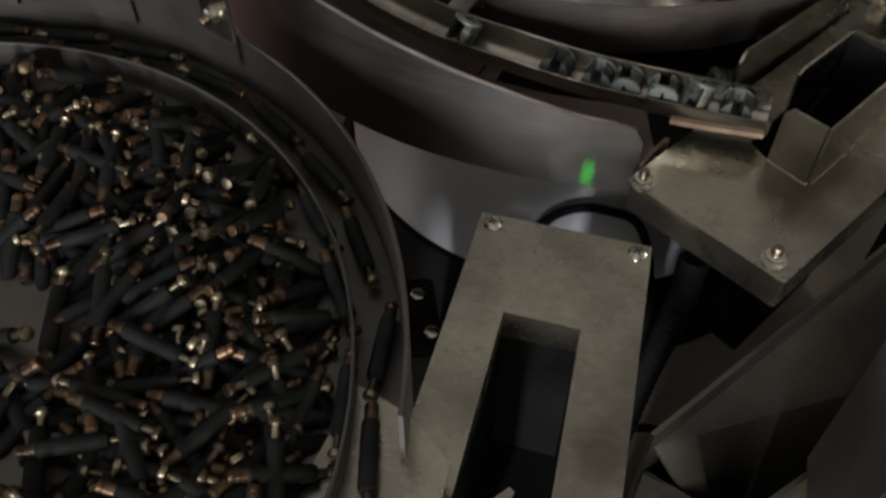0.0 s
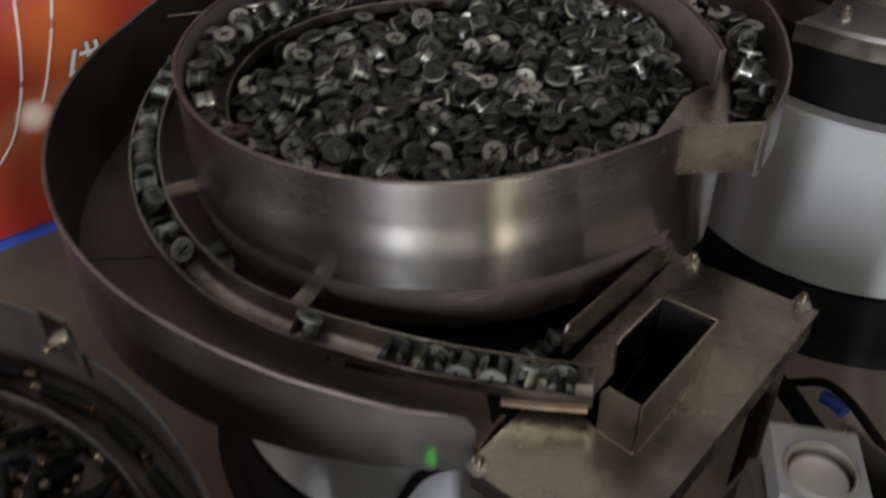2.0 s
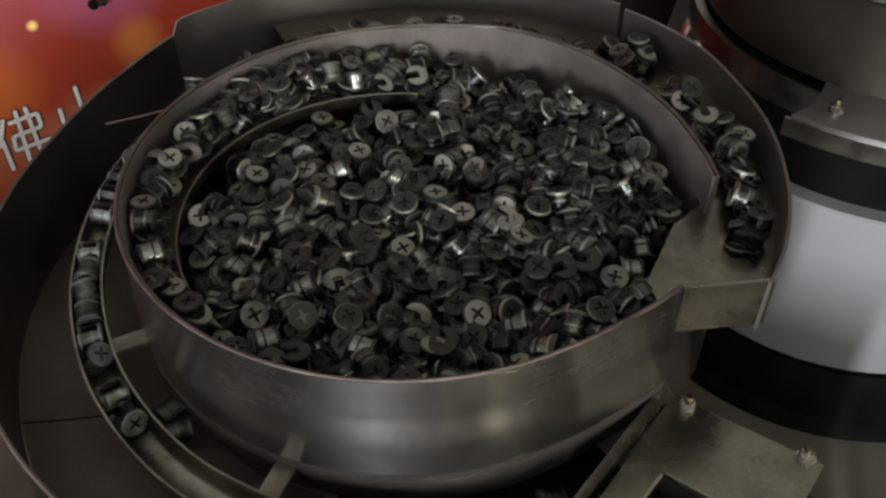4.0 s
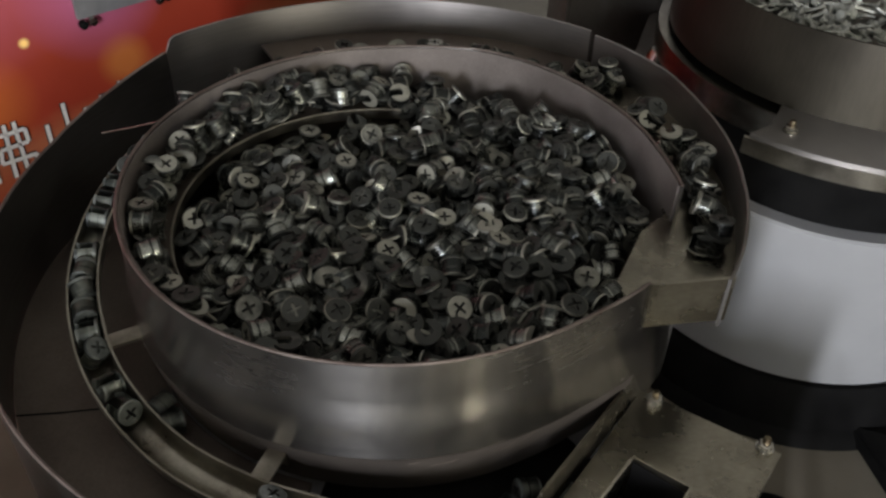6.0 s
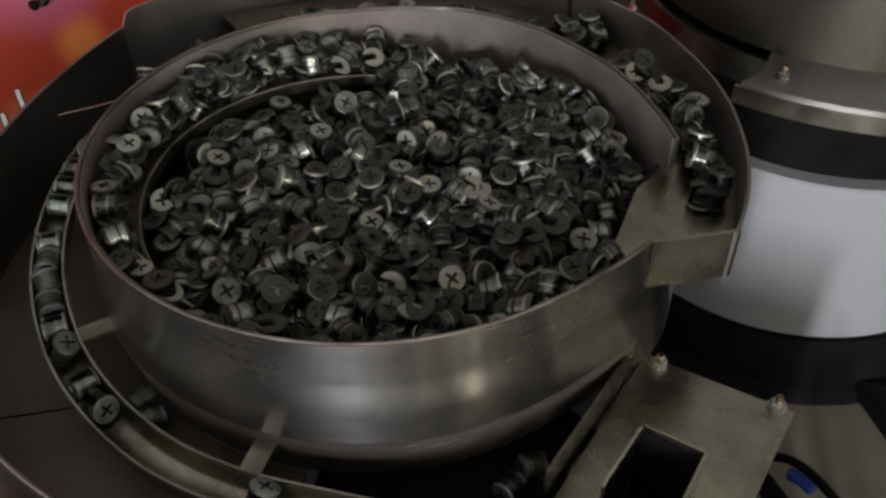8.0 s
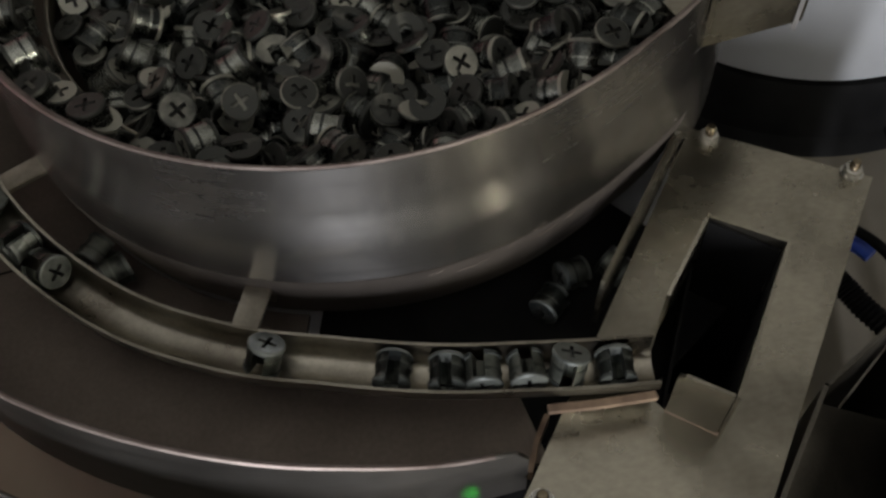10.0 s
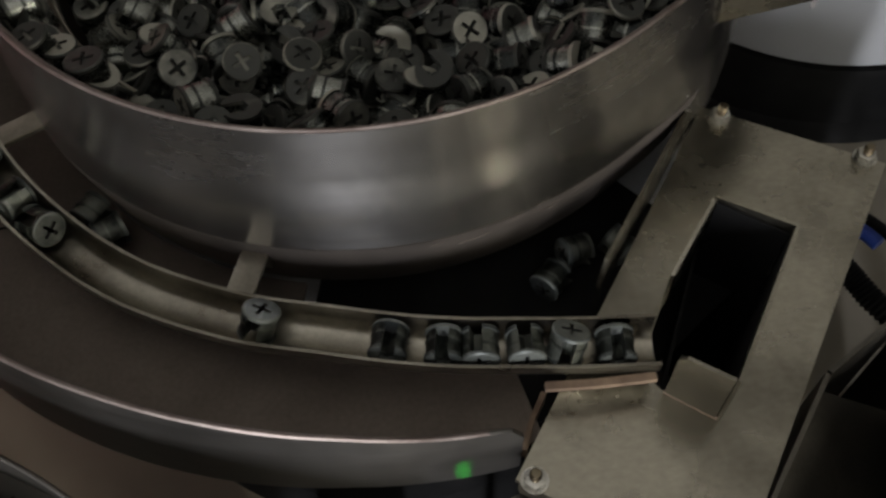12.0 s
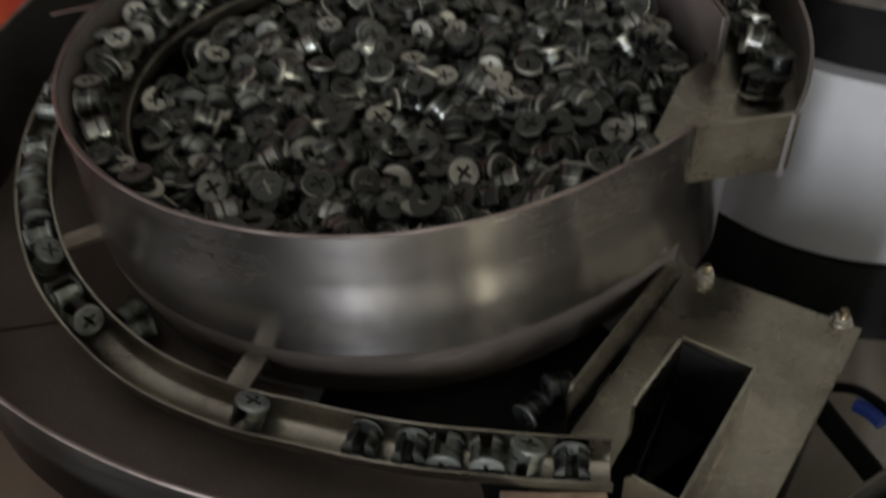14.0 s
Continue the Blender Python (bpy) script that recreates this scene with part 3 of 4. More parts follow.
for x, y in ((-0.0175, -0.2685), (0.0470, -0.2720)):
    s = part("screw", turned([(0.0, 0.0), (0.0040, 0.0), (0.0042, 0.0006), (0.0032, 0.0016), (0.0, 0.0020)], 24), CHROME, outlet, "cross-head screw", pose(x, y, 0.8871, 0, 0, 25))
    # Raised dark bars stand in for the shaded slot.
    bm = prism([(-0.0022, -0.0004), (0.0022, -0.0004), (0.0022, 0.0004), (-0.0022, 0.0004)], 0.0017, 0.00215)
    prism([(-0.0004, -0.0022), (0.0004, -0.0022), (0.0004, 0.0022), (-0.0004, 0.0022)], 0.0017, 0.0022, 0, bm)
    part("cross_slot", bm, SLOT, s)
for x, y in ((0.04, -0.30), (0.04, -0.43)):
    part("post", turned([(0, 0.675), (0.006, 0.675), (0.006, 0.8848), (0, 0.8849)], 16, (x, y)), DARKSTEEL, outlet)

# ---- the screw feeder behind ----
C3 = (0.372, 0.250)
vibrator_base(C3, "white round vibrator base under the screw feeder bowl", 0.058, 0.2115)
screwbowl = thing("screw_feeder_bowl", "steel feeder bowl heaped with small bright screws", "feeder bowl")
part("neck", turned([(0.0, 0.8868), (0.152, 0.8868), (0.152, 0.950), (0.0, 0.9502)], 64, C3), RUBBERSHADE, screwbowl, "black rubber neck")
part("clamp_ring", turned([(0.150, 0.9503), (0.166, 0.9503), (0.168, 0.952), (0.168, 0.9730), (0.150, 0.9733)], 96, C3), CHROME, screwbowl, "turned clamp ring")
flange_edge = [polar(0.210, a, 0, C3)[:2] for a in range(-130, 61, 6)] + [(0.40, 0.36), (0.29, 0.165), (0.255, 0.100)]
part("flange", prism(flange_edge, 0.9735, 0.9775, 0.0006), WALL, screwbowl, "flat steel flange")
part("flange_skirt", arc_wall(-131, 60, lambda a: 0.208, lambda a: 0.9600, lambda a: 0.9733, 0.002, 80, C3), RAIL, screwbowl)
part("bowl_wall", turned([(0.1575, 0.9776), (0.1595, 0.9776), (0.1520, 1.0345), (0.1510, 1.035), (0.1500, 1.0345), (0.1575, 0.9776)], 120, C3), B3WALL, screwbowl)
part("bowl_floor", turned([(0.0, 0.985), (0.149, 0.985), (0.149, 0.988), (0.0, 1.0)], 64, C3), FLOOR, screwbowl)
for a in (-124, -101, -78):
    bolt(screwbowl, pose(*polar(0.190, a, 0.9776, C3), 0, 0, 15))

# ---- poster panel ----
panel = thing("poster_panel", "red and orange printed poster panel with white lettering", "poster", pose(-0.433, 0.197, 0, 0, 0, 43.4))


def poster_material():
    m, nt, ln, p = nodes_of("printed_poster")
    co = nt.new("ShaderNodeTexCoord")
    sep = nt.new("ShaderNodeSeparateXYZ")
    ln.new(co.outputs["Object"], sep.inputs[0])
    # height above a slanted line: pale orange band under it, fire red to orange above
    slant = nt.new("ShaderNodeMath")
    slant.operation = "MULTIPLY_ADD"
    slant.inputs[1].default_value = -0.22
    ln.new(sep.outputs["X"], slant.inputs[0])
    ln.new(sep.outputs["Z"], slant.inputs[2])
    cl = noise_node(nt, ln, 9, 4, co.outputs["Object"])
    wob = nt.new("ShaderNodeMath")
    wob.operation = "MULTIPLY_ADD"
    wob.inputs[1].default_value = 0.06
    ln.new(cl.outputs["Fac"], wob.inputs[0])
    ln.new(slant.outputs[0], wob.inputs[2])
    mr = nt.new("ShaderNodeMapRange")
    mr.inputs["From Min"].default_value, mr.inputs["From Max"].default_value = 0.68, 1.25
    ln.new(wob.outputs[0], mr.inputs["Value"])
    r = ramp(nt, None, [(0.0, (0.21, 0.012, 0.010)), (0.10, (0.26, 0.021, 0.013)), (0.20, (0.32, 0.052, 0.020)), (0.27, (0.35, 0.105, 0.048)), (0.31, (0.26, 0.030, 0.014)), (0.40, (0.27, 0.036, 0.017)), (0.6, (0.34, 0.08, 0.12)), (1.0, (0.3, 0.028, 0.02))])
    ln.new(mr.outputs["Result"], r.inputs["Fac"])

    def blob(x, z, size, inner, outer, colour, last):
        d = nt.new("ShaderNodeVectorMath")
        d.operation = "DISTANCE"
        d.inputs[1].default_value = (x, 0, z)
        fl = nt.new("ShaderNodeVectorMath")
        fl.operation = "MULTIPLY"
        fl.inputs[1].default_value = (1, 0, 1)
        ln.new(co.outputs["Object"], fl.inputs[0])
        ln.new(fl.outputs["Vector"], d.inputs[0])
        k = nt.new("ShaderNodeMapRange")
        k.inputs["From Min"].default_value, k.inputs["From Max"].default_value = size * 0.35, size
        k.inputs["To Min"].default_value, k.inputs["To Max"].default_value = inner, outer
        ln.new(d.outputs["Value"], k.inputs["Value"])
        mx = nt.new("ShaderNodeMix")
        mx.data_type = "RGBA"
        mx.inputs["B"].default_value = (*colour, 1)
        ln.new(k.outputs["Result"], mx.inputs["Factor"])
        ln.new(last, mx.inputs["A"])
        return mx.outputs["Result"]

    c = blob(0.19, 0.965, 0.075, 0.75, 0.0, (0.36, 0.10, 0.20), r.outputs["Color"])
    c = blob(0.205, 0.885, 0.030, 0.6, 0.0, (0.50, 0.18, 0.04), c)
    c = blob(0.118, 0.930, 0.006, 1.0, 0.0, (0.95, 0.62, 0.20), c)
    c = blob(0.013, 0.803, 0.020, 0.95, 0.0, (0.85, 0.70, 0.62), c)
    c = blob(0.06, 0.88, 0.06, 0.45, 0.0, (0.60, 0.17, 0.03), c)
    ln.new(c, p.inputs["Base Color"])
    p.inputs["Roughness"].default_value = 0.4
    return m


part("sheet", prism([(-0.45, 0), (0.62, 0), (0.62, 0.012), (-0.45, 0.012)], 0.6842, 1.12, 0.001), poster_material(), panel)
part("base_strip", prism([(-0.45, -0.006), (0.62, -0.006), (0.62, 0.018), (-0.45, 0.018)], 0.675, 0.6840, 0.001), BLUE, panel, "blue strip along the foot")
WHITEINK = plain("white_print", (0.55, 0.53, 0.50), (0.66, 0.64, 0.60), 0.5, 0.0, 60)
INK = plain("dark_print", (0.03, 0.02, 0.02), (0.05, 0.035, 0.03), 0.5, 0.0, 60)


def bar(x0, z0, x1, z1, w, y, mat_, nm):
    d = Vector((x1 - x0, 0, z1 - z0))
    s = Vector((-d.z, 0, d.x)).normalized() * w / 2
    a, b = Vector((x0, y, z0)), Vector((x1, y, z1))
    bm = bmesh.new()
    skin(bm, [[a - s, a + s, a + s + Vector((0, 0.0006, 0)), a - s + Vector((0, 0.0006, 0))], [b - s, b + s, b + s + Vector((0, 0.0006, 0)), b - s + Vector((0, 0.0006, 0))]])
    part(nm, bm, mat_, panel)


LETTERS = [
    [(0.060, 0.806, 0.060, 0.838), (0.067, 0.858, 0.056, 0.832), (0.070, 0.852, 0.096, 0.852), (0.096, 0.852, 0.096, 0.838), (0.096, 0.838, 0.070, 0.838), (0.070, 0.838, 0.068, 0.824),
     (0.068, 0.824, 0.100, 0.823), (0.100, 0.823, 0.097, 0.808), (0.079, 0.862, 0.076, 0.806), (0.088, 0.862, 0.088, 0.806)],
    [(0.116, 0.848, 0.1155, 0.815), (0.135, 0.864, 0.1355, 0.815), (0.155, 0.852, 0.1555, 0.815), (0.1155, 0.815, 0.1555, 0.815)],
    [(0.1705, 0.857, 0.2145, 0.858), (0.193, 0.867, 0.193, 0.830), (0.192, 0.857, 0.176, 0.838), (0.194, 0.857, 0.211, 0.838)],
    [(0.228, 0.864, 0.2365, 0.8565), (0.226, 0.852, 0.232, 0.846), (0.2455, 0.868, 0.2455, 0.850), (0.2455, 0.862, 0.251, 0.857), (0.238, 0.856, 0.236, 0.848)],
]
for glyph in LETTERS:
    for x0, z0, x1, z1 in glyph:
        bar(x0, z0, x1, z1, 0.0056, -0.0012, INK, "letter_edge")
        bar(x0, z0, x1, z1, 0.0036, -0.0024, WHITEINK, "letter_stroke")
for pts in ([(0.035, 0.95), (0.022, 0.88), (0.008, 0.83), (-0.015, 0.785), (-0.055, 0.745)], [(0.075, 0.98), (0.058, 0.90), (0.038, 0.845), (0.024, 0.815)]):
    part("curved_line", tube([(x, -0.0008, z) for x, z in spline([(a, b) for a, b in pts], 8)], 0.0010, 6), WHITEINK, panel, "thin white curved line")
part("name_plate", prism([(0.168, -0.004), (0.250, -0.004), (0.250, -0.0006), (0.168, -0.0006)], 0.938, 0.985, 0.0008), ALU, panel, "light grey name plate")
for x, z in ((0.172, 0.933), (0.181, 0.934), (0.248, 0.936), (0.257, 0.937)):
    part("knob", turned([(0.0, 0.0), (0.0035, 0.0), (0.004, 0.002), (0.004, 0.006), (0.0, 0.007)], 14), RUBBERSHADE if x in (0.172, 0.257) else CHROME, panel, "", pose(x, -0.0008, z, 90, 0, 0))

# ---- twin cylinder block ----
block = thing("twin_cylinder", "grey aluminium twin air cylinder with two round pistons", "air cylinder")
TX = Vector((0.0212, -0.0020, 0)).normalized()
TY = Vector((-0.0035, -0.0580, 0)).normalized()
O = Vector((0.1247, -0.3425, 0))


def tp(u, v):
    p = O + TX * u + TY * v
    return (p.x, p.y)


def ring_hole(cx, cy, r, n=32):
    return [tp(cx + r * math.cos(2 * math.pi * i / n), cy + r * math.sin(2 * math.pi * i / n)) for i in range(n)]


for v0 in (0.0, 0.0315):
    part("housing", holed_plate([tp(0, v0), tp(0.0212, v0), tp(0.0212, v0 + 0.022), tp(0.0185, v0 + 0.0225), tp(0.0185, v0 + 0.0275), tp(0.0025, v0 + 0.0275), tp(0.0025, v0 + 0.0225), tp(0.0, v0 + 0.022)],
                                ring_hole(0.0106, v0 + 0.0135, 0.0090), 0.955, 1.06), ALU, block)
    c = tp(0.0106, v0 + 0.0135)
    part("bore_ring", arc_wall(0, 360, lambda a: 0.0084, lambda a: 1.0450, lambda a: 1.0606, 0.0011, 36, c, True), CHROME, block, "bright bore ring")
    part("piston", turned([(0.0, 1.0450), (0.0074, 1.0450), (0.0076, 1.0555), (0.0070, 1.0572), (0.0, 1.0575)], 36, c), FELT, block, "scuffed piston face")
part("side_plate", prism([tp(-0.004, 0.004), tp(-0.0006, 0.004), tp(-0.0006, 0.056), tp(-0.004, 0.056)], 0.8707, 1.050, 0.0006), DARKSTEEL, block)
part("foot_block", prism([tp(0.0004, 0.002), tp(0.0208, 0.002), tp(0.0208, 0.058), tp(0.0004, 0.058)], 0.8707, 0.9548, 0.001), DARKSTEEL, block)

# ---- collecting trough ----
trough = thing("collecting_box", "open black sheet-steel collecting box beside the chute", "box")
CA, CK, CT, CE, CF = (0.062, -0.349), (0.178, -0.205), (0.232, -0.173), (0.262, -0.212), (0.106, -0.367)
MIDBOX = (0.155, -0.270)
part("side_sheet", strip([CA, CK], 0.70, 0.870, 0.002), BLACKSTEEL, trough)
part("side_sheet", strip([inset(CK, CT, 0.02), CT], 0.70, 0.870, 0.002), BLACKSTEEL, trough)
part("side_sheet", strip([inset(CT, CE, 0.04), CE], 0.70, 0.870, 0.002), BLACKSTEEL, trough)
part("side_sheet", strip([inset(CE, CF, 0.02), CF], 0.70, 0.868, 0.002), BLACKSTEEL, trough)
part("side_sheet", strip([inset(CF, CA, 0.04), inset(CF, CA, 0.96)], 0.70, 0.840, 0.002), BLACKSTEEL, trough)
part("floor_sheet", prism([CA, CF, CE, CT, CK], 0.675, 0.699), BLACKSTEEL, trough)
bm = bmesh.new()
skin(bm, [[Vector((*inset(p, MIDBOX, 0.03), z)), Vector((*inset(p, MIDBOX, 0.03), z + 0.002)), Vector((*inset(q, MIDBOX, 0.03), w + 0.002)), Vector((*inset(q, MIDBOX, 0.03), w))] for p, z, q, w in ((CA, 0.855, CF, 0.80), (CK, 0.855, CE, 0.80))])
part("slide_sheet", bm, BLACKSTEEL, trough, "sloping dark slide sheet inside the box")
part("flange", prism([(0.112, -0.3665), (0.166, -0.315), (0.210, -0.272), (0.25, -0.31), (0.15, -0.43)], 0.8685, 0.8705), PLATE, trough, "bright folded rim plate")

# ---- cables and hoses ----


def hose(name, pts, r, label, mat_, ridges=0.0, n=14):
    return solid(name, tube(spline(pts, n), r, 12, ridges), mat_, label, "hose")


hose("cable", [(-0.012, -0.175, 0.765), (0.002, -0.1745, 0.794), (0.017, -0.1735, 0.806), (0.034, -0.172, 0.807), (0.056, -0.170, 0.795), (0.07, -0.18, 0.75), (0.075, -0.20, 0.68)], 0.0028, "black cable looped against the white drum", RUBBERSHADE)
hose("corrugated_hose", [(0.075, -0.252, 0.868), (0.074, -0.258, 0.84), (0.066, -0.272, 0.80), (0.058, -0.292, 0.75), (0.056, -0.30, 0.682)], 0.0062, "black corrugated hose beside the outlet plate", RUBBERSHADE, 0.0012, 22)
hose("corrugated_hose", [(0.205, -0.055, 0.80), (0.232, -0.070, 0.79), (0.248, -0.096, 0.782), (0.262, -0.120, 0.775), (0.285, -0.160, 0.76), (0.30, -0.21, 0.684)], 0.0062, "black corrugated hose behind the chute", RUBBERSHADE, 0.0012, 26)
hose("air_fitting", [(0.254, -0.094, 0.804), (0.259, -0.101, 0.806), (0.263, -0.108, 0.806)], 0.0048, "blue push-in air fitting on the hose", BLUE)
hose("cable", [(0.243, -0.07, 0.79), (0.255, -0.095, 0.815), (0.272, -0.125, 0.812), (0.30, -0.17, 0.78), (0.32, -0.23, 0.68)], 0.0030, "black air line behind the chute", RUBBERSHADE)
hose("cable", [(0.04, -0.285, 0.68), (0.06, -0.275, 0.735), (0.085, -0.27, 0.74), (0.115, -0.265, 0.68)], 0.0024, "thin black cable on the table", RUBBERSHADE)
# Added slab that fills a dark area of unknown cause.
solid("cable_duct", prism([(0.392, 0.078), (0.409, 0.004), (0.430, -0.050), (0.62, -0.050), (0.62, 0.030), (0.45, 0.050)], 0.6752, 0.693, 0.003), RUBBERSHADE, "low black slab lying on the table", "duct")
# Out-of-view panel added to keep the warm lamp off the right-hand table.
solid("machine_panel", prism([(0.47, -0.50), (0.485, -0.50), (0.485, -0.03), (0.47, -0.03)], 0.6752, 1.02, 0.003), DARKSTEEL, "unseen dark panel added to shade the table", "panel")
m = thing("machine_column", "dark steel machine column with a bright pipe", "machine", pose(0.24, 0.42, 0.675))
part("column", prism([(-0.10, -0.05), (0.5, -0.05), (0.5, 0.12), (-0.10, 0.12)], 0, 0.46, 0.004), DARKSTEEL, m)
part("pipe", turned([(0.0, 0.0), (0.016, 0.0), (0.016, 0.268), (0.012, 0.275), (0.0, 0.276)], 24, (-0.025, -0.155)), CHROME, m, "bright pipe")
part("bracket", prism([(-0.06, -0.175), (-0.045, -0.18), (0.01, -0.05), (-0.02, -0.05)], 0.20, 0.262, 0.002), DARKSTEEL, m)
# dark motor boxes low on the table
for x, y, w, h, z in ((-0.045, -0.275, 0.03, 0.022, 0.80), (-0.06, -0.245, 0.02, 0.03, 0.79)):
    b = thing("clamp_block", "small dark clamp block with a bright screw", "clamp", pose(x, y, 0.675, 0, 0, 20))
    part("body", prism([(-w / 2, -h / 2), (w / 2, -h / 2), (w / 2, h / 2), (-w / 2, h / 2)], 0, z - 0.675, 0.002), RUBBERSHADE, b)
    part("screw", BOLT[1], None, b, "", pose(0, 0, z - 0.675))

# ---- cams ----


def cam_mesh(slot=True):
    """A zinc furniture cam: cross-slotted head, waisted body with a hooked opening."""
    bm = bmesh.new()
    n, r = 20, 0.0073
    top, edge, low_ = 0.0062, 0.0057, 0.0046
    ot = [bm.verts.new(polar(r - 0.0006, 360 * i / n, top)) for i in range(n)]
    oe = [bm.verts.new(polar(r, 360 * i / n, edge)) for i in range(n)]
    ol = [bm.verts.new(polar(r, 360 * i / n, low_)) for i in range(n)]
    w, l = 0.0008, 0.0038
    cross = [(w, w), (w, l), (-w, l), (-w, w), (-l, w), (-l, -w), (-w, -w), (-w, -l), (w, -l), (w, -w), (l, -w), (l, w)]
    ct = [bm.verts.new((x, y, top)) for x, y in cross]
    cb = [bm.verts.new((x, y, top - 0.0016)) for x, y in cross]
    es = [bm.edges.new((ot[i], ot[(i + 1) % n])) for i in range(n)] + [bm.edges.new((ct[i], ct[(i + 1) % 12])) for i in range(12)]
    bmesh.ops.triangle_fill(bm, edges=es, use_beauty=True)
    for i in range(n):
        j = (i + 1) % n
        bm.faces.new((ot[i], oe[i], oe[j], ot[j]))
        bm.faces.new((oe[i], ol[i], ol[j], oe[j]))
    bm.faces.new(ol)
    for f in bm.faces:
        f.material_index = 2
    for i in range(12):
        j = (i + 1) % 12
        bm.faces.new((ct[i], ct[j], cb[j], cb[i])).material_index = 1
    bm.faces.new(cb[::-1]).material_index = 1
    for r_, z0, z1, x0, w_, idx in ((0.0067, -0.0046, 0.0045, 0.0004, 0.0024, 0), (0.0073, -0.0062, -0.0047, -0.0012, 0.0027, 2), (0.0071, 0.0006, 0.0016, 0.0004, 0.0024, 0)):
        a0 = math.degrees(math.asin(w_ / r_))
        ring = [polar(r_, a0 + (360 - 2 * a0) * i / 15, 0)[:2] for i in range(16)] + [(x0, -w_), (x0 - 0.0012, 0), (x0, w_)]
        lo_ = [bm.verts.new((x, y, z0)) for x, y in ring]
        hi_ = [bm.verts.new((x, y, z1)) for x, y in ring]
        fs = [bm.faces.new(lo_[::-1]), bm.faces.new(hi_)]
        fs += [bm.faces.new((lo_[i], lo_[(i + 1) % 19], hi_[(i + 1) % 19], hi_[i])) for i in range(19)]
        for f in fs:
            f.material_index = idx
    return put("cam_lock", bm, [ZINC, SLOT, HEAD])


CAM = cam_mesh()
rng = random.Random(7)


def merged(name, pieces, material, label, category):
    """One mesh out of many placed copies of the given meshes."""
    vs, fs, ms, base = [], [], [], 0
    for me, m in pieces:
        co = np.empty(len(me.vertices) * 3)
        me.vertices.foreach_get("co", co)
        M = np.array(m)
        co = co.reshape(-1, 3) @ M[:3, :3].T + M[:3, 3]
        vs.append(co)
        off = material.index(me.materials[0])
        for p in me.polygons:
            fs.append([base + v for v in p.vertices])
            ms.append(off + p.material_index)
        base += len(co)
    me = bpy.data.meshes.new(name)
    me.from_pydata(np.concatenate(vs).tolist(), [], fs)
    for m in material:
        me.materials.append(m)
    me.polygons.foreach_set("material_index", ms)
    me.shade_smooth()
    me.set_sharp_from_angle(angle=radians(35))
    return tagged(new(name, me), label, category, "", "stuff")


class Heap:
    """Drops pieces one by one on a height field."""

    def __init__(self, x0, y0, x1, y1, ground, step=0.002):
        self.x0, self.y0, self.step = x0, y0, step
        nx, ny = int((x1 - x0) / step) + 1, int((y1 - y0) / step) + 1
        self.X, self.Y = np.meshgrid(x0 + np.arange(nx) * step, y0 + np.arange(ny) * step)
        self.H = np.vectorize(ground)(self.X, self.Y)

    def drop(self, x, y, radius, half, sink):
        near = (self.X - x) ** 2 + (self.Y - y) ** 2 < radius * radius
        h = np.percentile(self.H[near], 70)
        z = h + half - sink
        self.H[near] = np.maximum(self.H[near], z + half * 0.55)
        return z

    def drop_rod(self, x, y, a, length, r, sink):
        dx, dy = self.X - x, self.Y - y
        u, v = dx * math.cos(a) + dy * math.sin(a), -dx * math.sin(a) + dy * math.cos(a)
        on = (np.abs(u) < length / 2) & (np.abs(v) < r)
        ends = [self.H[on & (s * u > length * 0.12)] for s in (1, -1)]
        if any(len(e) == 0 for e in ends):
            return None
        h = [np.percentile(e, 75) for e in ends]
        z, tilt = (h[0] + h[1]) / 2 + r - sink, math.atan2(h[0] - h[1], length * 0.6)
        tilt = max(-0.5, min(0.5, tilt))
        self.H[on] = np.maximum(self.H[on], z + np.tan(tilt) * u[on] + r * 0.15)
        return z, tilt


def random_turn(r):
    """Mostly lying on a face or on the side, some askew."""
    k = r.random()
    if k < 0.42:
        tilt = r.gauss(0, 22)
    elif k < 0.55:
        tilt = 180 + r.gauss(0, 25)
    else:
        tilt = 90 + r.gauss(0, 28)
    return Euler((radians(tilt), radians(r.gauss(0, 14)), 0)).to_matrix().to_4x4(), tilt


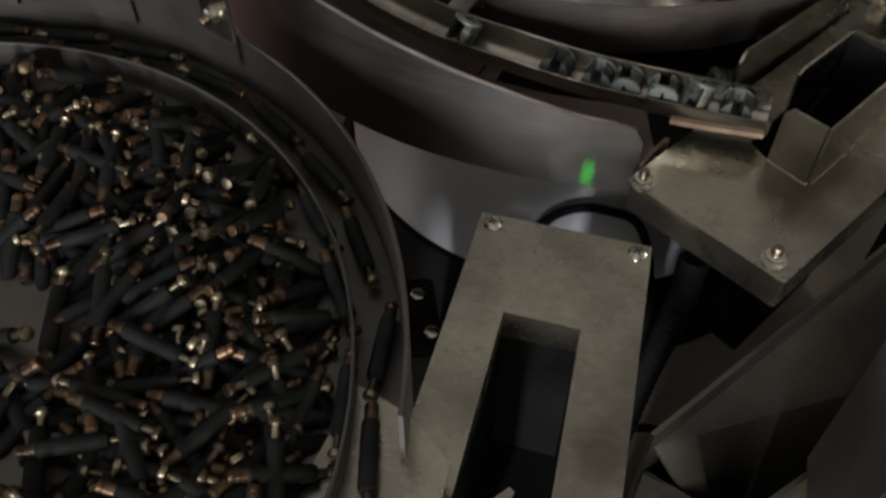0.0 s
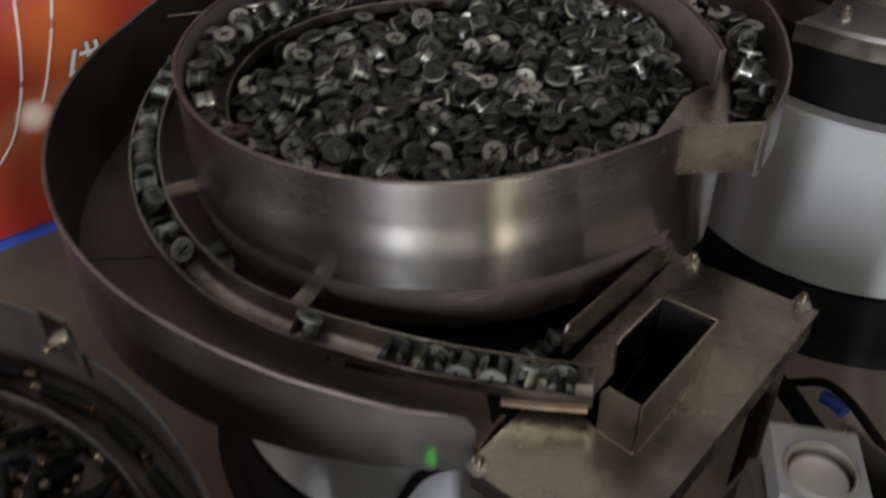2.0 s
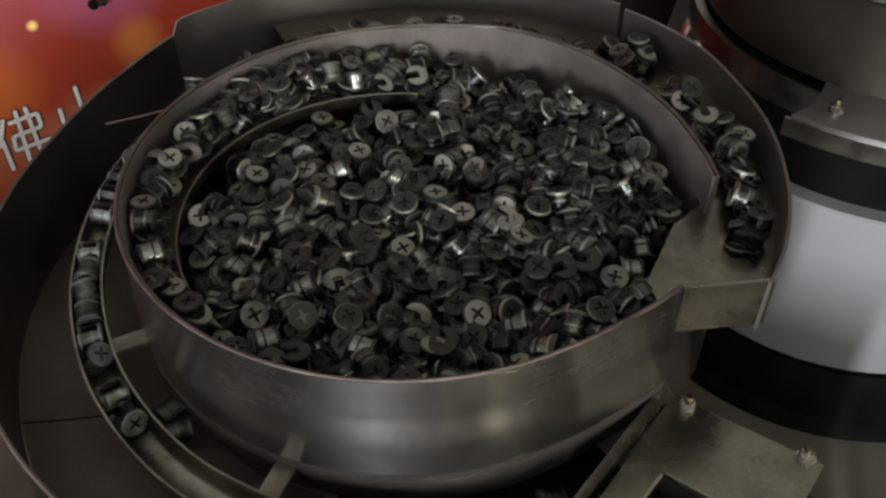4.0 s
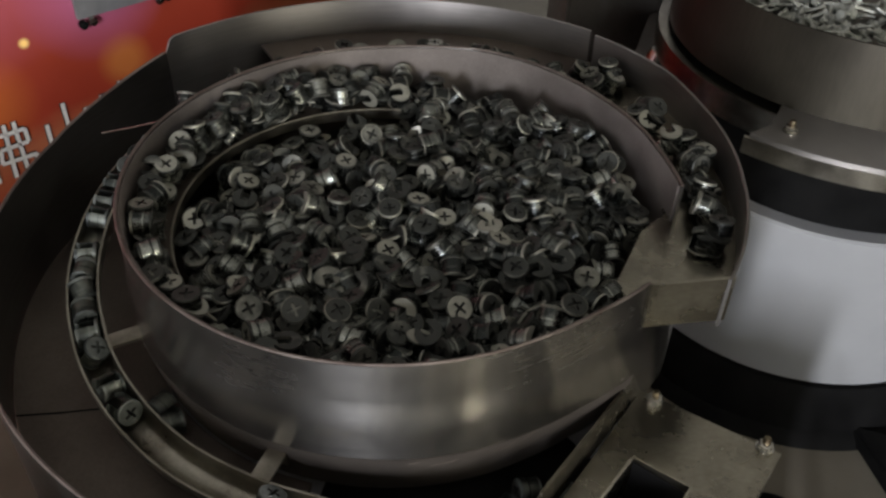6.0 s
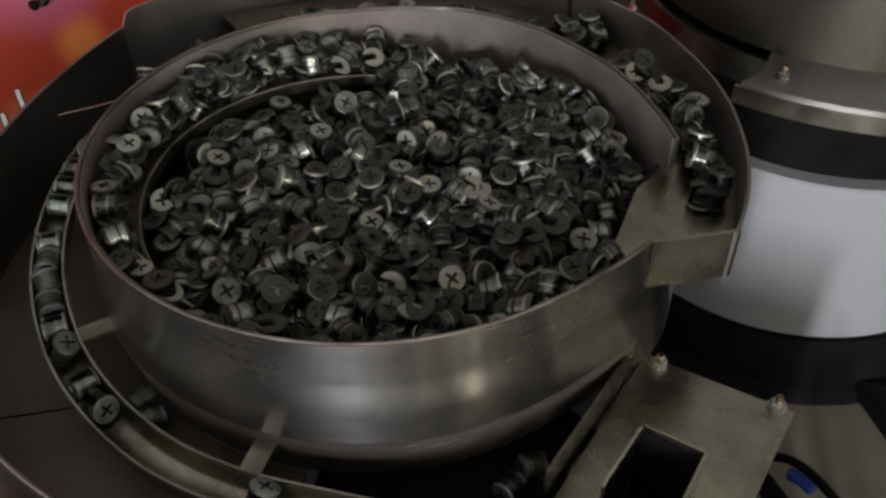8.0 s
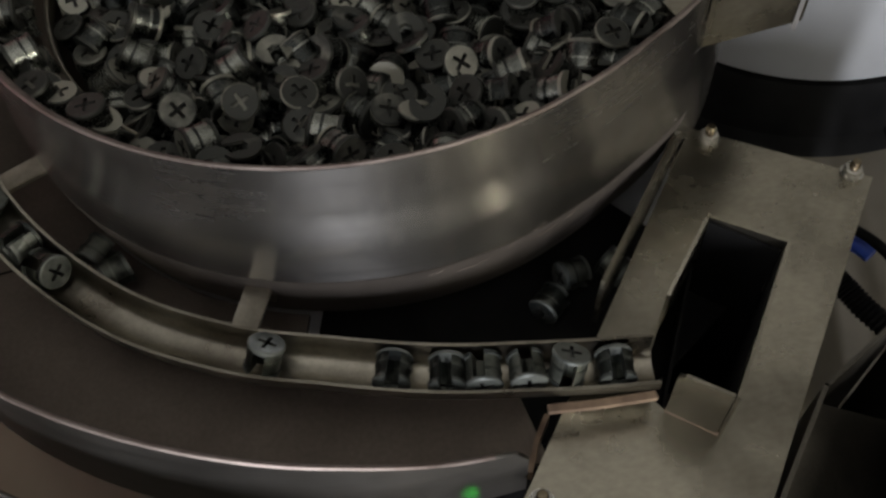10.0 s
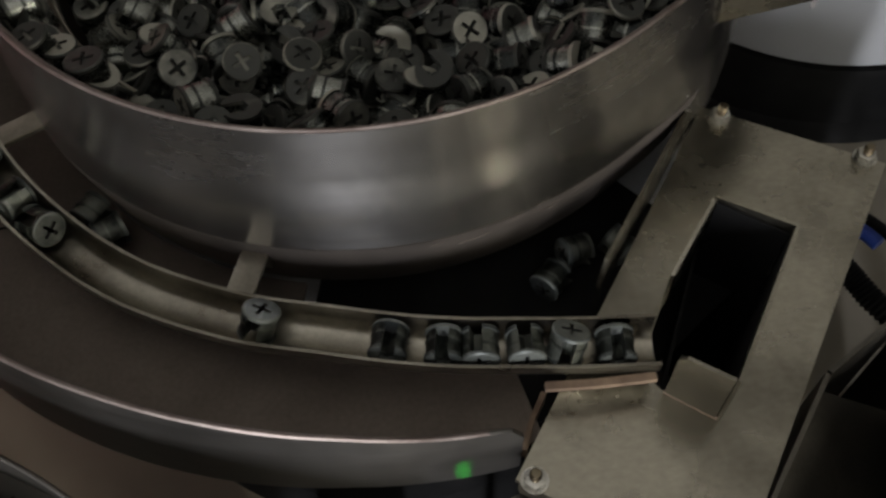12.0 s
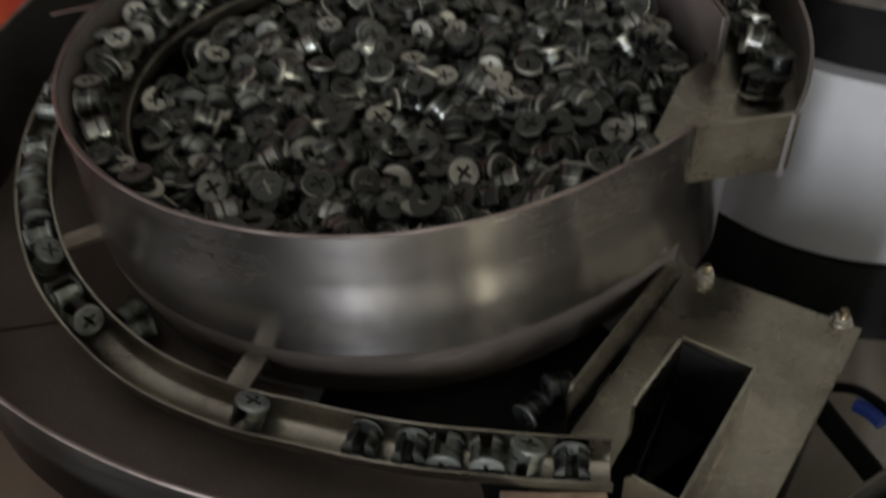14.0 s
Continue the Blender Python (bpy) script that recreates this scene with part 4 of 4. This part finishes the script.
def cam_heap():
    def from_ledge(x, y):
        dx, dy = x - LEDGE_C[0], y - LEDGE_C[1]
        a = math.degrees(math.atan2(dy, dx)) % 360
        return (math.hypot(dx, dy) - LEDGE_R, a) if 86 < a < 230 else (-1.0, a)

    def ground(x, y):
        d, a = from_ledge(x, y)
        return ledge_z(a) if d > 0 else 0.944 + 0.008 * (math.hypot(x, y) / 0.15) ** 2

    heap = Heap(-0.16, -0.16, 0.17, 0.16, ground)
    placed = []
    for k in range(1900):
        ledge = k % 9 == 0
        for _ in range(60):
            r, a = 0.1495 * math.sqrt(rng.random()), rng.random() * 360
            x, y = polar(r, a, 0)[:2]
            if x > 0.131 and -0.10 < y < -0.008:
                continue
            d, b = from_ledge(x, y)
            if (d > 0.0072) if ledge else (d < -0.0085):
                break
        turn, tilt = random_turn(rng)
        z = heap.drop(x, y, 0.0058, 0.0058, 0.0030)
        near_lip = max(0.0, 1 + d / 0.045) if d > -0.9 else 0.0
        top = 0.988 if ledge else 0.966 if (x > 0.112 and -0.11 < y < 0.0) else 0.977 + 0.03 * x * (x > 0) - 0.011 * near_lip
        if z > top:
            continue
        placed.append(Matrix.Translation((x, y, z)) @ Matrix.Rotation(rng.random() * 6.28, 4, "Z") @ turn)
    order = sorted(range(len(placed)), key=lambda i: -(placed[i].translation.z + 0.02 * (placed[i].translation.y < 0.06)))
    top = set(order[:200])
    first = None
    for i in sorted(top):
        if first is None:
            first = solid("cam_lock", CAM, None, "grey zinc furniture cam with a cross slot", "cam", placed[i], "cams heaped in the bowl")
        else:
            copy_thing(first, placed[i])
    merged("cam_heap", [(CAM, placed[i]) for i in range(len(placed)) if i not in top], [ZINC, SLOT, HEAD], "deep heap of grey zinc furniture cams in the bowl", "cams")
    return first


FIRSTCAM = cam_heap()


def loose_cam(x, y, z, turn, label="", group=""):
    c = copy_thing(FIRSTCAM, Matrix.Translation((x, y, z)) @ turn)
    if label:
        tagged(c, label)
    if group:
        tagged(c, group=group)
    return c


# cams waiting in the side track
for k in range(46):
    a = rng.uniform(-16, 78)
    lo, hi = 0.172 + 0.010 * (a < 8), OUT_R(min(a, 52)) - 0.010
    if a > 53:
        hi = 0.190
    lo = max(lo, hi - (0.012 if a < 10 else 0.022))
    turn, _ = random_turn(rng)
    loose_cam(*polar(rng.uniform(lo, max(hi, lo + 0.004)), a, 0.9795 + rng.choice((0, 0, 0.006))), Matrix.Rotation(rng.random() * 6.28, 4, "Z") @ turn, "grey zinc furniture cam in the side track", "cams in the side track")
part("back_floor", prism([polar(0.165, a, 0)[:2] for a in range(54, 121, 6)] + [polar(0.2385, a, 0)[:2] for a in range(120, 53, -6)], 0.9700, 0.9722), FLOOR, feeder)
for k in range(26):
    a = rng.uniform(80, 148)
    turn, _ = random_turn(rng)
    loose_cam(*polar(rng.uniform(0.172, 0.196), a, 0.9795 if a < 118 else 0.972), Matrix.Rotation(rng.random() * 6.28, 4, "Z") @ turn, "grey zinc furniture cam behind the bowl", "cams behind the bowl")

# cams queued in the rail, axis along it, hook opening up
lengths = [0.0]
for i in range(1, len(RPATH)):
    lengths.append(lengths[-1] + (RPATH[i] - RPATH[i - 1]).length)


DARKCAM = CAM.copy()
for k, mat_ in enumerate(DARKCAM.materials):
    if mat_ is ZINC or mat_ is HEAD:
        DARKCAM.materials[k] = DARKZINC if mat_ is ZINC else DARKHEAD


def on_rail(s, lift=0.0, turn=None, label="oily dark zinc furniture cam lying in the guide rail"):
    i = min(range(len(lengths)), key=lambda k: abs(lengths[k] - s))
    d, side, up = rail_frame(i)
    m = Matrix((side, up, d)).transposed().to_4x4()
    m.translation = RPATH[i] + Vector((0, 0, -0.0036 + lift))
    e = rng.choice((1, -1, -1))
    across = Matrix(((0, 0, e), (1, 0, 0), (0, e, 0))).to_4x4() @ pose(0, 0, 0, rng.gauss(0, 4), rng.gauss(0, 4), rng.gauss(0, 8))
    c = copy_thing(FIRSTCAM, m @ (turn or across))
    c.data = DARKCAM
    tagged(c, label, "", "cams in the guide rail")


END = lengths[-1]
UPRIGHT = pose(0, 0, 0, -78, 6, 30)
for off in (0.0155, 0.032, 0.0495, 0.0640, 0.0787, 0.0985, 0.149):
    up_ = off in (0.032, 0.149)
    on_rail(END - off, 0.0030 if up_ else 0.0, UPRIGHT if up_ else None)
s = END - 0.238
while s > 0.012:
    s -= 0.0150 if rng.random() < 0.9 else 0.027
    on_rail(s, rng.choice((0, 0, 0.001)), None if rng.random() < 0.5 else UPRIGHT if rng.random() < 0.4 else pose(0, 0, 0, rng.gauss(0, 10), rng.gauss(0, 10), rng.random() * 360))
# fallen cams on the tray and in the gap under the bowl
for a, r, z in ((-139, 0.1655, 0.9072), (-134, 0.167, 0.9072), (-66, 0.168, 0.8842), (-60, 0.162, 0.8842), (-54, 0.172, 0.8842)):
    turn = pose(0, 0, 0, 90 + rng.gauss(0, 12), rng.gauss(0, 10), 0)
    fallen = loose_cam(*polar(r, a, z), Matrix.Rotation(rng.random() * 6.28, 4, "Z") @ turn, "zinc furniture cam fallen beside the bowl, coloured oily and shaded", "fallen cams")
    # Darker copy; under the bowl it puts the gap's shade into the colour.
    fallen.data = DARKCAM
solid("wire_end", tube([polar(0.187, 152, 0.973), polar(0.196, 158, 0.976), polar(0.2065, 163, 0.979)], 0.0006, 6), CHROME, "thin bright wire sticking out of the rail", "wire")


# ---- sleeved connecting bolts ----
def sleeve_meshes():
    sl = put("sleeve", turned([(0.0, -0.0130), (0.0031, -0.0130), (0.0036, -0.0124), (0.0037, -0.0030), (0.0036, 0.0112), (0.0031, 0.0125), (0.0, 0.0125)], 12), BLACKPLASTIC)
    en = [(0.0, -0.0200), (0.0023, -0.0200), (0.0028, -0.0194), (0.0028, -0.0175), (0.0025, -0.0173), (0.0028, -0.0170), (0.0028, -0.0129), (0.0, -0.0129)]
    tip = put("threaded_end", turned(en, 12), BRASS)
    pin = put("pin", turned([(0.0, 0.0124), (0.0016, 0.0124), (0.0016, 0.0170), (0.0020, 0.0176), (0.0031, 0.0182), (0.0033, 0.0192), (0.0028, 0.0204), (0.0, 0.0208)], 12), PALEBRASS)
    return sl, tip, pin


SLEEVE, TIP, PIN = sleeve_meshes()
for me in (SLEEVE, TIP, PIN):
    me.transform(Matrix.Diagonal((1.13, 1.13, 1.26, 1)))


def bolt_heap():
    def ground(x, y):
        r = math.hypot(x - B1[0], y - B1[1])
        return 0.8755

    heap = Heap(-0.40, -0.56, -0.03, -0.20, ground)
    placed = []
    for k in range(7500):
        r, a = math.sqrt(rng.uniform(0.05 ** 2, 0.181 ** 2)), rng.random() * 360
        x, y = polar(r, a, 0, (-0.240, -0.419))[:2]
        if x < -0.36 or y < -0.53:
            continue
        if math.hypot(x + 0.205, y + 0.378) < 0.034 and rng.random() < 0.96:
            continue
        ang = radians(a) + rng.gauss(0.3, 0.75) if rng.random() < 0.6 else rng.random() * 2 * math.pi
        got = heap.drop_rod(x, y, ang, 0.0435, 0.0040, 0.0032)
        if not got or got[0] > 0.906 + 0.008 * (r > 0.1):
            continue
        z, tilt = got
        ang += rng.choice((0, math.pi)) * 0
        d = Vector((math.cos(ang) * math.cos(tilt), math.sin(ang) * math.cos(tilt), math.sin(tilt))) * rng.choice((-1, 1))
        m = d.to_track_quat("Z", "Y").to_matrix().to_4x4()
        m.translation = (x, y, z)
        placed.append(m @ Matrix.Scale(0.87, 4))
    track = []
    for lane, r in ((0, 0.2060), (1, 0.2175)):
        a = -70.0 + lane * 6
        while a < 150:
            c = polar(r + rng.gauss(0, 0.001), a, 0.9045 + 0.002 * rng.random(), B1)
            t = radians(a + 90 + rng.gauss(0, 7))
            d = Vector((math.cos(t), math.sin(t), rng.gauss(0, 0.04))) * rng.choice((-1, 1))
            m = d.to_track_quat("Z", "Y").to_matrix().to_4x4()
            m.translation = c
            if not (lane == 0 and -6 < a < 8):
                track.append(m @ Matrix.Scale(0.95, 4))
            a += 11.6 if rng.random() < 0.93 else 14
    order = sorted(range(len(placed)), key=lambda i: -placed[i].translation.z - 0.10 * (placed[i].translation.x > -0.30))
    top = set(order[:235])
    first = None
    for m, lab, grp in [(placed[i], "", "bolts heaped in the bowl") for i in sorted(top)] + [(m, "black sleeved connecting bolt lying in the outer track", "bolts in the outer track") for m in track]:
        if first is None:
            first = solid("connecting_bolt", SLEEVE, None, "black sleeved connecting bolt with brass ends", "bolt", m, grp)
            part("threaded_end", TIP, None, first, "ribbed brass end")
            part("pin", PIN, None, first, "pale brass pin with a round head")
        else:
            c = copy_thing(first, m)
            tagged(c, lab, "", grp)
    rest = []
    for i in range(len(placed)):
        if i not in top:
            rest += [(SLEEVE, placed[i]), (TIP, placed[i]), (PIN, placed[i])]
    merged("bolt_heap", rest, [BLACKPLASTIC, BRASS, PALEBRASS], "heap of black sleeved connecting bolts in the bowl", "bolts")


bolt_heap()


# ---- small screws in the far bowl ----
def screw_heap():
    me = put("small_screw", turned([(0.0, -0.009), (0.0010, -0.0075), (0.0014, -0.006), (0.0011, -0.005), (0.0014, -0.004), (0.0011, -0.003), (0.0014, -0.002), (0.0014, 0.004), (0.0034, 0.007), (0.0034, 0.0076), (0.0, 0.0078)], 8), SCREWZINC)
    ps = []
    for k in range(900):
        r, a = 0.142 * math.sqrt(rng.random()), rng.uniform(-190, 10)
        if r < 0.05:
            continue
        x, y = polar(r, a, 0, C3)[:2]
        m = Euler((rng.uniform(0.9, 2.2), rng.uniform(-0.4, 0.4), rng.random() * 6.28)).to_matrix().to_4x4()
        m.translation = (x, y, 1.008 + 0.014 * rng.random() + 0.008 * (1 - r / 0.142))
        ps.append((me, m))
    merged("screw_heap", ps, [SCREWZINC], "heap of small bright countersunk screws", "screws")
    part("heap_bed", turned([(0.0, 1.0), (0.147, 0.99), (0.147, 1.008), (0.0, 1.018)], 48, C3), DARKSTEEL, screwbowl)


screw_heap()

# ---- sensor light on the tray wall ----
sensor = thing("light_sensor", "small dark light sensor aimed at the tray wall", "sensor", pose(0.0235, -0.268, 0.866))
part("body", prism([(-0.005, -0.007), (0.005, -0.007), (0.005, 0.003), (-0.005, 0.003)], -0.014, -0.002, 0.001), RUBBERSHADE, sensor)
part("stem", turned([(0, -0.191), (0.003, -0.191), (0.003, -0.0142), (0, -0.0141)], 12, (0.0, -0.002)), DARKSTEEL, sensor)
beam = area_lamp("sensor_beam", (0.0235, -0.2665, 0.868), (0.0195, -0.2355, 0.898), 0.0006, 0.010, 0.00006, (0.03, 1.0, 0.06))
beam.data.spread = radians(12)
